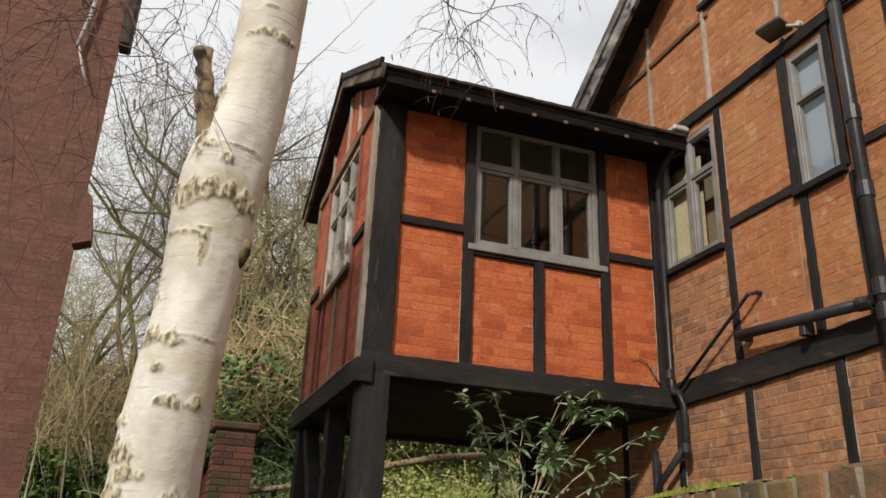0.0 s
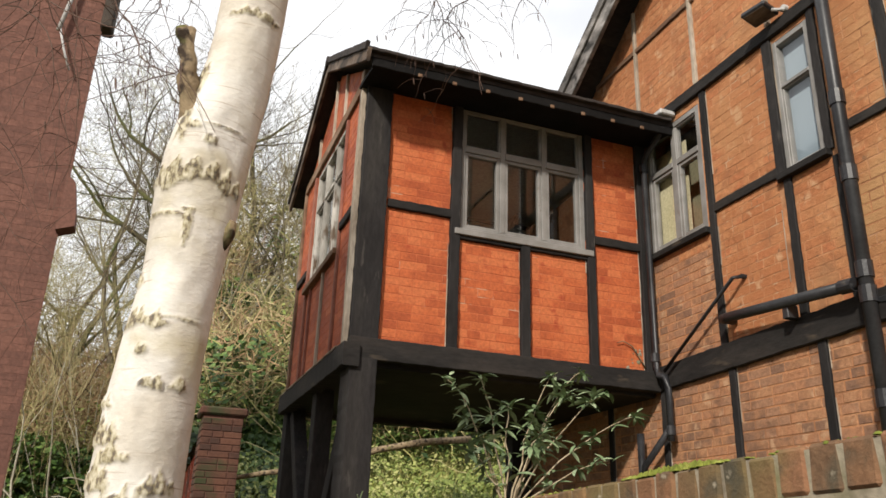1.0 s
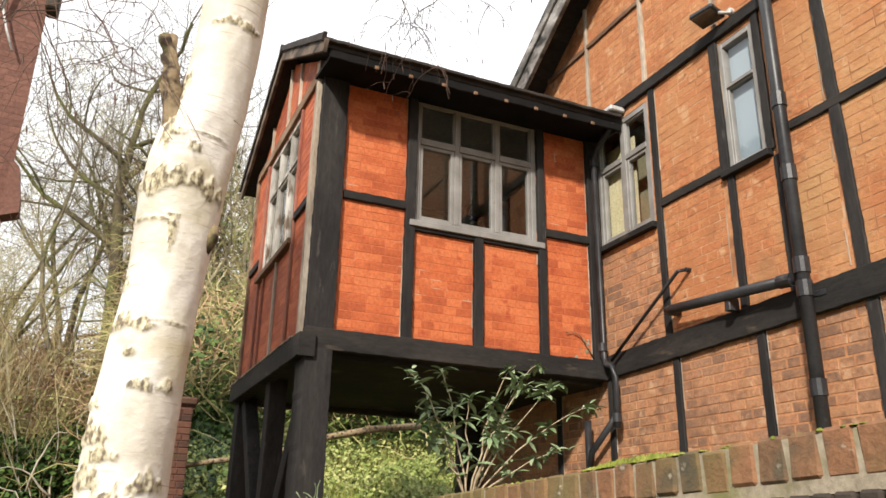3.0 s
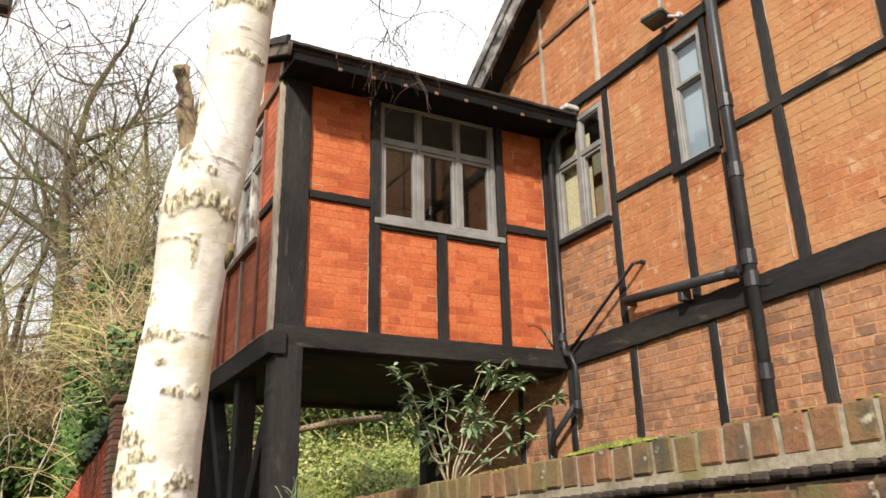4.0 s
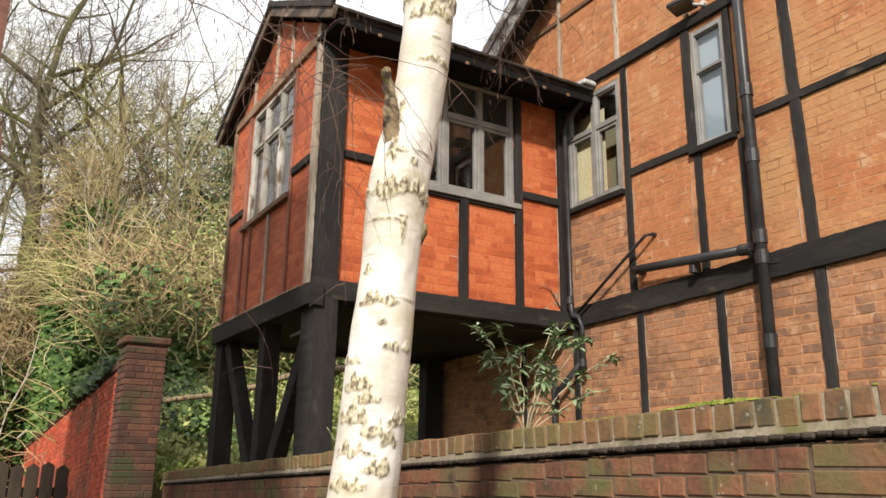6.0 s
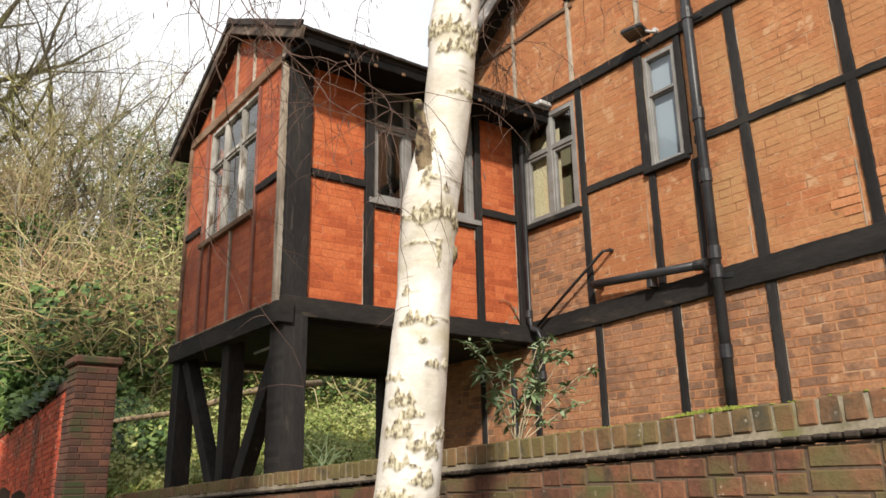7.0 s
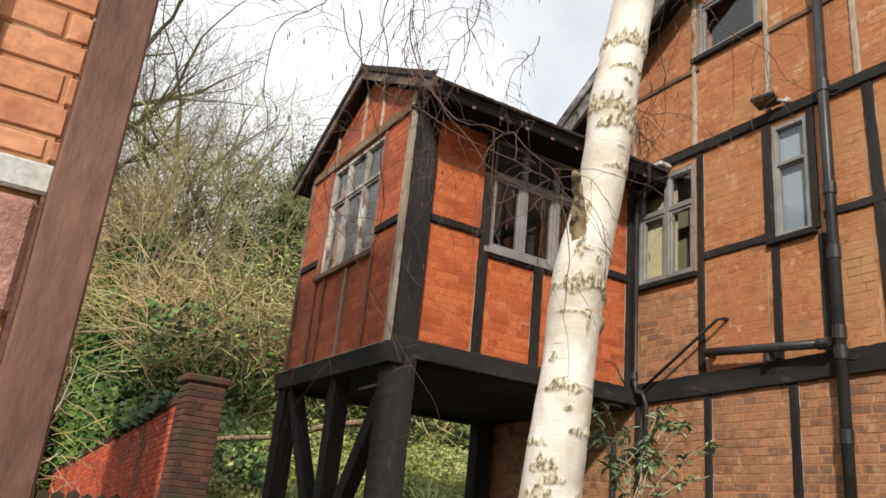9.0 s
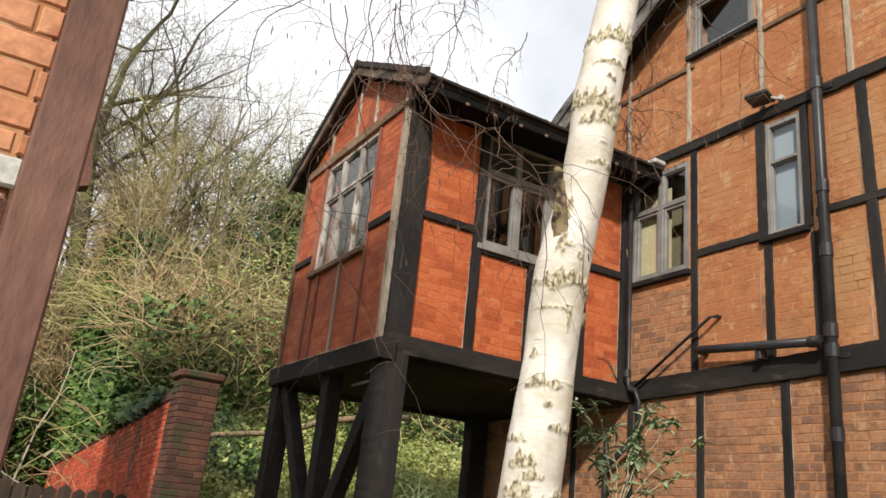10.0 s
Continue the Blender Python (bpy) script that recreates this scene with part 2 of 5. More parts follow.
M_IVY = surface("ivy_leaf", [(0.024, 0.050, 0.012), (0.055, 0.105, 0.022), (0.12, 0.18, 0.045)], 0.7, 0.5, 0, 20, "island")
M_LIGHTLEAF = surface("light_green_leaf", [(0.12, 0.16, 0.035), (0.22, 0.26, 0.065), (0.34, 0.34, 0.13)], 0.7, 0.7, 0, 20, "island")
M_BUDDLEJA = surface("grey_green_leaf", [(0.10, 0.145, 0.065), (0.16, 0.22, 0.11), (0.26, 0.32, 0.19)], 14.0, 0.7, 0.3, 60, "object")
M_STEM = surface("pale_stem", [(0.28, 0.22, 0.14), (0.42, 0.35, 0.24)], 20.0, 0.8, 0.3, 60)
M_TWIG_FAR = surface("olive_twig", [(0.20, 0.165, 0.08), (0.30, 0.25, 0.125), (0.40, 0.34, 0.185)], 0.35, 0.9, 0, 20, "island")
M_TWIG_BRIGHT = surface("green_gold_twig", [(0.24, 0.225, 0.08), (0.35, 0.32, 0.125), (0.46, 0.40, 0.21)], 0.35, 0.9, 0, 20, "island")
M_TWIG_RED = surface("dry_russet_twig", [(0.33, 0.205, 0.115), (0.45, 0.31, 0.18)], 0.4, 0.9, 0, 20, "island")
M_BARK_GREY = surface("grey_bark", [(0.085, 0.072, 0.05), (0.16, 0.135, 0.09), (0.27, 0.235, 0.15)], 1.2, 0.9, 0.6, 14, "", [((0.10, 0.12, 0.035), 0.8, 0.5, 0.65)], dist=0.02)
M_BARK_DARK = surface("dark_mossy_bark", [(0.050, 0.040, 0.028), (0.085, 0.070, 0.044), (0.13, 0.11, 0.06)], 1.2, 0.9, 0.6, 14, "", [((0.10, 0.105, 0.035), 0.8, 0.48, 0.62)], dist=0.02)
M_TWIG_DARK = surface("grey_brown_twig", [(0.085, 0.065, 0.046), (0.14, 0.11, 0.075), (0.20, 0.165, 0.105)], 0.35, 0.9, 0, 20, "island")
M_BARK_PALE = surface("pale_bark", [(0.32, 0.29, 0.22), (0.45, 0.42, 0.34)], 2.0, 0.9, 0.4, 14)
M_BIRCH_TWIG = surface("birch_twig", [(0.075, 0.042, 0.030), (0.13, 0.08, 0.06)], 10.0, 0.8, 0, 40)
M_CUT = surface("cut_wood", [(0.30, 0.20, 0.10), (0.42, 0.30, 0.17)], 20.0, 0.9, 0.4, 80, "", [((0.16, 0.17, 0.05), 12, 0.5, 0.6)])
M_STUB = surface("stub_bark", [(0.17, 0.12, 0.07), (0.31, 0.235, 0.145)], 12.0, 0.9, 0.8, 60, "", [((0.05, 0.035, 0.025), 22, 0.52, 0.62), ((0.17, 0.17, 0.06), 9, 0.58, 0.68)], dist=0.008)


def birch_bark():
    """White papery bark with thin dark cross lines, pinkish patches and a little green algae."""
    m = surface("birch_bark", [(0.54, 0.485, 0.41), (0.66, 0.62, 0.56), (0.74, 0.71, 0.66)], 5.0, 0.75, 0.5, 55, "",
                [((0.48, 0.42, 0.28), 4.5, 0.56, 0.74)], stretch=(1, 1, 1.6), vary=0.08)
    nodes, links = m.node_tree.nodes, m.node_tree.links
    bsdf = nodes["Principled BSDF"]
    src = bsdf.inputs["Base Color"].links[0].from_socket
    geo, mp, nz, r, mx = (nodes.new("ShaderNode" + k) for k in ("NewGeometry", "Mapping", "TexNoise", "MapRange", "MixRGB"))
    mp.inputs["Scale"].default_value = (9, 9, 190)
    links.new(geo.outputs["Position"], mp.inputs["Vector"])
    links.new(mp.outputs[0], nz.inputs["Vector"])
    nz.inputs["Scale"].default_value, nz.inputs["Detail"].default_value = 1.0, 3
    r.inputs["From Min"].default_value, r.inputs["From Max"].default_value = 0.63, 0.76
    links.new(nz.outputs["Fac"], r.inputs["Value"])
    links.new(r.outputs[0], mx.inputs[0])
    links.new(src, mx.inputs[1])
    mx.inputs[2].default_value = (0.38, 0.30, 0.22, 1)
    # where the bark is broken: flakes of olive, straw and dark brown running up the trunk
    att, m3, n3, cr, mx2, edge = (nodes.new("ShaderNode" + k) for k in ("Attribute", "Mapping", "TexNoise", "ValToRGB", "MixRGB", "MapRange"))
    att.attribute_name = "scar"
    m3.inputs["Scale"].default_value = (95, 95, 60)
    links.new(geo.outputs["Position"], m3.inputs["Vector"])
    n3.inputs["Scale"].default_value, n3.inputs["Detail"].default_value = 1.0, 5
    links.new(m3.outputs[0], n3.inputs["Vector"])
    c = cr.color_ramp.elements
    c[0].position, c[0].color, c[1].position, c[1].color = 0.34, (0.05, 0.035, 0.022, 1), 0.68, (0.60, 0.55, 0.42, 1)
    for p, col in ((0.41, (0.13, 0.092, 0.052, 1)), (0.47, (0.28, 0.235, 0.125, 1)), (0.54, (0.44, 0.39, 0.27, 1))):
        c.new(p).color = col
    links.new(n3.outputs["Fac"], cr.inputs[0])
    edge.inputs["From Min"].default_value, edge.inputs["From Max"].default_value, edge.inputs["To Max"].default_value = 0.10, 0.9, 0.88
    links.new(att.outputs["Fac"], edge.inputs["Value"])
    links.new(edge.outputs[0], mx2.inputs[0])
    links.new(mx.outputs[0], mx2.inputs[1])
    links.new(cr.outputs[0], mx2.inputs[2])
    links.new(mx2.outputs[0], bsdf.inputs["Base Color"])
    return m


M_BIRCH = birch_bark()

# ---- building helpers ----


def thing(name, label, category, place=(0, 0, 0), group="", kind=""):
    ob = new(name)
    ob.location = place
    ob.empty_display_size = 0.1
    return tagged(ob, label, category, group, kind)


def meshed(name, verts, faces, material, parent=None, label="", smooth=False, weld=False):
    """One mesh object in world coordinates, under parent if there is one."""
    me = bpy.data.meshes.new(name)
    me.from_pydata([tuple(v) for v in verts], [], [tuple(f) for f in faces])
    me.materials.append(material)
    if weld:
        bm = bmesh.new()
        bm.from_mesh(me)
        bmesh.ops.remove_doubles(bm, verts=bm.verts, dist=0.0005)
        bm.to_mesh(me)
        bm.free()
    if smooth:
        me.polygons.foreach_set("use_smooth", [True] * len(me.polygons))
    me.update()
    ob = new(name, me)
    if parent is not None:
        ob.parent = parent
        up = Vector((0, 0, 0))
        p = parent
        while p is not None:
            up += p.location
            p = p.parent
        ob.location = -up
    if label:
        ob["label"] = label
    return ob


def outward(verts, faces):
    bm = bmesh.new()
    vs = [bm.verts.new(v) for v in verts]
    for f in faces:
        bm.faces.new([vs[i] for i in f])
    bmesh.ops.recalc_face_normals(bm, faces=bm.faces)
    bm.verts.index_update()
    out = [v.co.copy() for v in bm.verts], [[v.index for v in f.verts] for f in bm.faces]
    bm.free()
    return out


def box_data(x0, x1, y0, y1, z0, z1, bevel=0.004):
    bm = bmesh.new()
    bmesh.ops.create_cube(bm, size=1.0)
    for v in bm.verts:
        v.co = Vector(((x0 + x1) / 2 + v.co.x * (x1 - x0), (y0 + y1) / 2 + v.co.y * (y1 - y0), (z0 + z1) / 2 + v.co.z * (z1 - z0)))
    if bevel:
        bmesh.ops.bevel(bm, geom=bm.edges[:], offset=min(bevel, 0.4 * min(x1 - x0, y1 - y0, z1 - z0)), segments=1, affect="EDGES")
    bm.verts.index_update()
    out = [v.co.copy() for v in bm.verts], [[v.index for v in f.verts] for f in bm.faces]
    bm.free()
    return out


def box(name, x0, x1, y0, y1, z0, z1, material, parent=None, label="", bevel=0.004):
    return meshed(name, *box_data(x0, x1, y0, y1, z0, z1, bevel), material, parent, label)


def bar_data(a, b, side, w, d, jitter=0.003, step=0.045, chamfer=0.005):
    """A timber from a to b, w wide along side and d deep, with slightly uneven, chamfered edges."""
    a, b, side = Vector(a), Vector(b), Vector(side).normalized()
    axis = (b - a).normalized()
    side = (side - axis * side.dot(axis)).normalized()
    deep = axis.cross(side)
    n = max(2, int((b - a).length / step) + 1)
    c = min(chamfer, w * 0.3, d * 0.3)
    ring = [(-w / 2 + c, -d / 2), (w / 2 - c, -d / 2), (w / 2, -d / 2 + c), (w / 2, d / 2 - c), (w / 2 - c, d / 2), (-w / 2 + c, d / 2), (-w / 2, d / 2 - c), (-w / 2, -d / 2 + c)]
    verts, faces = [], []
    for i in range(n + 1):
        p = a + (b - a) * (i / n)
        j1, j2 = (random.uniform(-jitter, jitter) for _ in "ab")
        for u, v in ring:
            verts.append(p + side * (u + (j1 if u < 0 else j2)) + deep * (v + random.uniform(-jitter, jitter) * 0.3))
    for i in range(n):
        for k in range(8):
            q = (k + 1) % 8
            faces.append((i * 8 + k, i * 8 + q, i * 8 + 8 + q, i * 8 + 8 + k))
    faces.append(tuple(range(7, -1, -1)))
    faces.append(tuple(n * 8 + k for k in range(8)))
    return outward(verts, faces)


def bar(name, a, b, side, w, d, material, parent=None, label="", jitter=0.003, step=0.045):
    return meshed(name, *bar_data(a, b, side, w, d, jitter, step), material, parent, label)


def tube_data(points, radii, sides=10, cap=True):
    pts = [Vector(p) for p in points]
    verts, faces = [], []
    ref = Vector((0.31, 0.2, 0.93)).normalized()
    for i, p in enumerate(pts):
        t = (pts[min(i + 1, len(pts) - 1)] - pts[max(i - 1, 0)]).normalized()
        r0 = ref if abs(t.dot(ref)) < 0.97 else Vector((1, 0, 0))
        u = t.cross(r0).normalized()
        v = t.cross(u)
        for k in range(sides):
            an = 2 * math.pi * k / sides
            verts.append(p + (u * math.cos(an) + v * math.sin(an)) * radii[i])
    for i in range(len(pts) - 1):
        for k in range(sides):
            q = (k + 1) % sides
            faces.append((i * sides + k, i * sides + q, (i + 1) * sides + q, (i + 1) * sides + k))
    if cap:
        faces.append(tuple(range(sides - 1, -1, -1)))
        faces.append(tuple((len(pts) - 1) * sides + k for k in range(sides)))
    return verts, faces


def tube(name, points, radii, material, parent=None, label="", sides=12):
    if not hasattr(radii, "__len__"):
        radii = [radii] * len(points)
    return meshed(name, *tube_data(points, radii, sides), material, parent, label, smooth=name not in ("collar", "plate", "mount", "cut_end"))


def joined(datas):
    verts, faces = [], []
    for v, f in datas:
        n = len(verts)
        verts.extend(v)
        faces.extend([tuple(i + n for i in g) for g in f])
    return verts, faces


BRICK_CACHE = {}


def brick_shape(w, h, d=0.012):
    """The face of one brick, w by h, its back open: front towards local -y, soft edges, slightly uneven."""
    c = min(0.004, d * 0.6)
    rnd = random.Random(int(w * 1000) * 977 + int(h * 1000))
    j = lambda: rnd.uniform(-0.0008, 0.0008)
    v = [(0, 0, 0), (w, 0, 0), (w, 0, h), (0, 0, h)]
    v += [(j(), -d + c, j()), (w + j(), -d + c, j()), (w + j(), -d + c, h + j()), (j(), -d + c, h + j())]
    v += [(c, -d + j(), c), (w - c, -d + j(), c), (w - c, -d + j(), h - c), (c, -d + j(), h - c)]
    f = [(8, 9, 10, 11)]
    for a in (0, 4):
        for k in range(4):
            q = (k + 1) % 4
            f.append((a + k, a + q, a + 4 + q, a + 4 + k))
    return v, f


def brick_mesh(w, h, d, material):
    key = (round(w / 0.006), round(h / 0.003), round(d, 3), material.name)
    if key not in BRICK_CACHE:
        me = bpy.data.meshes.new("brick")
        v, f = brick_shape(max(0.012, key[0] * 0.006), key[1] * 0.003, d)
        me.from_pydata(v, [], f)
        me.materials.append(material)
        BRICK_CACHE[key] = me
    return BRICK_CACHE[key]


def courses(u0, u1, z0, z1, pitch=0.068, length=0.222, joint=0.009, offset=0.0, top=None, rnd=random):
    """The bricks of a panel, course by course: (u, z, width, height). top(u) cuts a sloping head."""
    out = []
    k0 = math.floor(z0 / pitch)
    k = k0
    while k * pitch < z1 - 0.01:
        za, zb = max(z0, k * pitch + joint / 2), min(z1, (k + 1) * pitch - joint / 2)
        k += 1
        if zb - za < 0.015:
            continue
        u = math.floor(u0 / length) * length + (0.5 * length if k % 2 else 0) + offset - length
        while u < u1:
            w = length if rnd.random() > 0.40 else length * rnd.choice((0.5, 0.5, 0.62))
            a, b = max(u0, u + joint / 2), min(u1, u + w - joint / 2)
            u += w
            if b - a < 0.014:
                continue
            if top and zb > min(top(a), top(b)):
                continue
            out.append((a, za, b - a, zb - za))
    return out


# frames: a wall's own u and height to the world; the faces look to -y or to -x
def on_south(y):
    return Matrix(((1, 0, 0, 0), (0, 1, 0, y), (0, 0, 1, 0), (0, 0, 0, 1)))


def on_west(x):
    return Matrix(((0, 1, 0, x), (-1, 0, 0, 0), (0, 0, 1, 0), (0, 0, 0, 1)))


def lay_parts(rects, m, material, parent, d=0.012, name="brick", wob=0.002):
    """Bricks that are objects of their own on shared meshes. parent lies at the world's origin."""
    for u, z, w, h in rects:
        ob = new(name, brick_mesh(w, h, d, material))
        ob.parent = parent
        ob.matrix_basis = m @ Matrix.Translation((u, random.uniform(-wob, wob), z))


def lay_joined(rects, m, material, parent, d=0.012, name="brickwork", wob=0.002, label=""):
    verts, faces = [], []
    for u, z, w, h in rects:
        v, f = brick_shape(w, h, d)
        n, o = len(verts), random.uniform(-wob, wob)
        verts.extend([m @ Vector((p[0] + u, p[1] + o, p[2] + z)) for p in v])
        faces.extend([tuple(i + n for i in g) for g in f])
    ob = meshed(name, verts, faces, material, parent, label)
    ob["kind"] = "stuff"
    return ob

# ---- ground ----
WALL_X = 1.33


def bank(x, y):
    """Height of the ground: a lane in front, a raised yard behind the garden wall, a wooded bank behind."""
    low = 0.0
    yard = 1.25
    t = min(1.0, max(0.0, (x - 1.30) / 0.12)) if y < 9.2 else min(1.0, max(0.0, (x - 0.98) / 0.12))
    rise = 0.33 * max(0.0, y - 8.7)
    rise = rise if rise < 4.2 else 4.2 + 1.9 * (1 - math.exp(-(rise - 4.2) / 6))
    lane = 0.0 if y < 20 else min(8.0, 0.42 * (y - 20))
    h = low + lane + (yard + rise - lane) * t
    if y > 20:
        h = max(h, lane)
    if y > 9:
        h += 0.22 * noise.noise((x * 0.5, y * 0.5, 0.3)) * min(1, (y - 9) / 3) * max(t, min(1, (y - 20) / 3) if y > 20 else 0)
    return h


def ground_grid():
    xs = sorted(set([-900, -300, -120, -60, -40, -25, -15, -10, -7] + [round(-5 + 0.35 * i, 3) for i in range(72)] + [0.98, 1.10, 1.30, 1.42] + [23, 28, 35, 50, 80, 150, 400, 900]))
    ys = sorted(set([-900, -300, -100, -40, -20, -10, -5, -2, 0, 2, 4, 6, 8] + [round(8.6 + 0.45 * i, 3) for i in range(60)] + [38, 42, 48, 60, 90, 160, 400, 900]))
    verts = [(x, y, bank(x, y)) for y in ys for x in xs]
    n = len(xs)
    faces = [(j * n + i, j * n + i + 1, (j + 1) * n + i + 1, (j + 1) * n + i) for j in range(len(ys) - 1) for i in range(n - 1)]
    return verts, faces


ground = tagged(meshed("ground", *ground_grid(), M_GROUND, smooth=True), "rough grass and earth ground rising to a wooded bank", "ground", kind="structure")

tagged(box("lane", -1.16, 1.325, -12, 20.3, -0.05, 0.012, M_ASPHALT, None, "", 0.01), "worn dark asphalt lane beside the garden wall", "road", kind="structure")

# ---- garden wall ----
garden_wall = thing("garden_wall", "old brick garden wall with a mossy brick-on-edge coping", "wall", (1.42, 4.2, 0))


def wall_top(y):
    return 1.945 - 0.038 * y


W0, W1 = -0.6, 9.15


def sloped_box(x0, x1, y0, y1, top, below, above):
    """A strip along the garden wall between two offsets under its sloping top."""
    v = []
    n = 20
    for i in range(n + 1):
        y = y0 + (y1 - y0) * i / n
        za, zb = (below if below == 0.0 else top(y) - below), top(y) - above
        v += [(x0, y, za), (x1, y, za), (x1, y, zb), (x0, y, zb)]
    f = [(0, 1, 2, 3), (4 * n + 3, 4 * n + 2, 4 * n + 1, 4 * n)]
    for i in range(n):
        for k in range(4):
            q = (k + 1) % 4
            f.append((4 * i + k, 4 * i + 4 + k, 4 * i + 4 + q, 4 * i + q))
    return outward(v, f)


gw_core = meshed("wall_core", *sloped_box(WALL_X + 0.006, WALL_X + 0.215, W0, W1, wall_top, 0.0, 0.140), M_MORTAR_DARK, garden_wall)
gw_bed = meshed("mortar_bed", *sloped_box(WALL_X - 0.0135, WALL_X + 0.225, W0, W1, wall_top, 0.112, 0.006), M_MORTAR_OLD, garden_wall, "pale crumbling mortar bed under the coping")
COPING = []
for i in range(int((W1 - W0) / 0.078)):
    y = W0 + 0.078 * i
    k = i % 5
    if ("coping", k) not in BRICK_CACHE:
        wv = 0.0705 + 0.0015 * (k % 3)
        v, f = box_data(-0.005, 0.222, 0, wv, -0.090 + 0.004 * (k % 2), 0.0, 0.007)
        me = bpy.data.meshes.new("coping_brick")
        me.from_pydata([(p[0] + 0.003 * math.sin(p[2] * 40 + k), p[1], p[2] + 0.003 * math.sin(p[0] * 25 + k)) for p in v], [], f)
        me.materials.append(M_BRICK_COPING)
        BRICK_CACHE[("coping", k)] = me
    ob = new("coping_brick", BRICK_CACHE[("coping", k)])
    ob.parent = gw_core
    ob.matrix_basis = pose(WALL_X - 0.014 + random.uniform(-0.003, 0.003), y, wall_top(y) + random.uniform(-0.004, 0.003), -2.2 + random.uniform(-0.8, 0.8), 0, random.uniform(-0.6, 0.6))
# toothed course of tile ends under the bed
teeth = []
y = W0
while y < W1 - 0.1:
    w = random.uniform(0.046, 0.056)
    zt = wall_top(y + w / 2) - 0.110
    teeth.append(box_data(WALL_X - 0.022 - random.uniform(0, 0.004), WALL_X + 0.2, y, y + w - 0.006, zt - random.uniform(0.016, 0.023), zt, 0.006))
    y += w
ob = meshed("tile_course", *joined(teeth), M_TILE_DARK, garden_wall, "dark toothed course of clay tile ends")
rects = []
for k in range(9):
    for (u, z, w, h) in courses(-W1, -W0, 0.0, 0.068, 0.068, 0.232, 0.011, offset=0.116 * (k % 2) + 0.02 * k):
        if z > 0.04:
            continue
        yc = -(u + w / 2)
        rects.append((u, wall_top(yc) - 0.140 - 0.072 * (k + 1), w, 0.064))
near = [r for r in rects if r[0] > -5.2 and r[1] > 1.33]
rest = [r for r in rects if not (r[0] > -5.2 and r[1] > 1.33)]
lay_parts(near[:290], on_west(WALL_X + 0.008), M_BRICK_OLD, gw_core, 0.009, wob=0.0018)
lay_joined(rest + near[290:], on_west(WALL_X + 0.008), M_BRICK_OLD, garden_wall, 0.009, wob=0.0018)

# moss along the coping: many small tufts
mv = []
for y0, y1, n, hh in ((1.40, 1.80, 420, 0.020), (0.9, 1.4, 130, 0.008), (0.5, 0.85, 110, 0.008), (1.85, 2.4, 90, 0.007), (2.5, 6, 90, 0.005)):
    for _ in range(n):
        y, x = random.uniform(y0, y1), WALL_X + abs(random.gauss(0.0, 0.05)) - 0.012
        r, h = random.uniform(0.005, 0.013), random.uniform(0.5, 1.0) * hh * (1 - 0.7 * abs((y - (y0 + y1) / 2) / (y1 - y0) * 2) ** 2)
        z = wall_top(y) - 0.002
        v = [(x + r * math.cos(a) * random.uniform(0.7, 1.2), y + r * math.sin(a) * random.uniform(0.7, 1.2), z) for a in (0, 1.05, 2.1, 3.14, 4.2, 5.25)]
        v += [(x + 0.55 * r * math.cos(a), y + 0.55 * r * math.sin(a), z + h * 0.8) for a in (0, 2.1, 4.2)] + [(x, y, z + h)]
        mv.append((v, [(0, 1, 6), (1, 2, 7, 6), (2, 3, 7), (3, 4, 8, 7), (4, 5, 8), (5, 0, 6, 8), (6, 7, 9), (7, 8, 9), (8, 6, 9)]))
tagged(meshed("moss", *joined(mv), M_MOSS), "bright yellow-green moss on the wall coping", "moss", kind="stuff")

# ---- timber-framed annexe on posts ----
FX, FY = 1.485, 5.52          # panel planes: west gable wall and south wall
BX1, BY1 = 4.09, 7.98
annexe = thing("timber_framed_annexe", "raised timber-framed annexe with painted orange brick panels on black posts", "annexe", (2.8, 6.7, 1.25))


def gable_line(y):
    """Underside of the annexe roof along its gable."""
    return 5.13 + 0.53 * (min(y - 5.08, 8.26 - y)) - 0.02


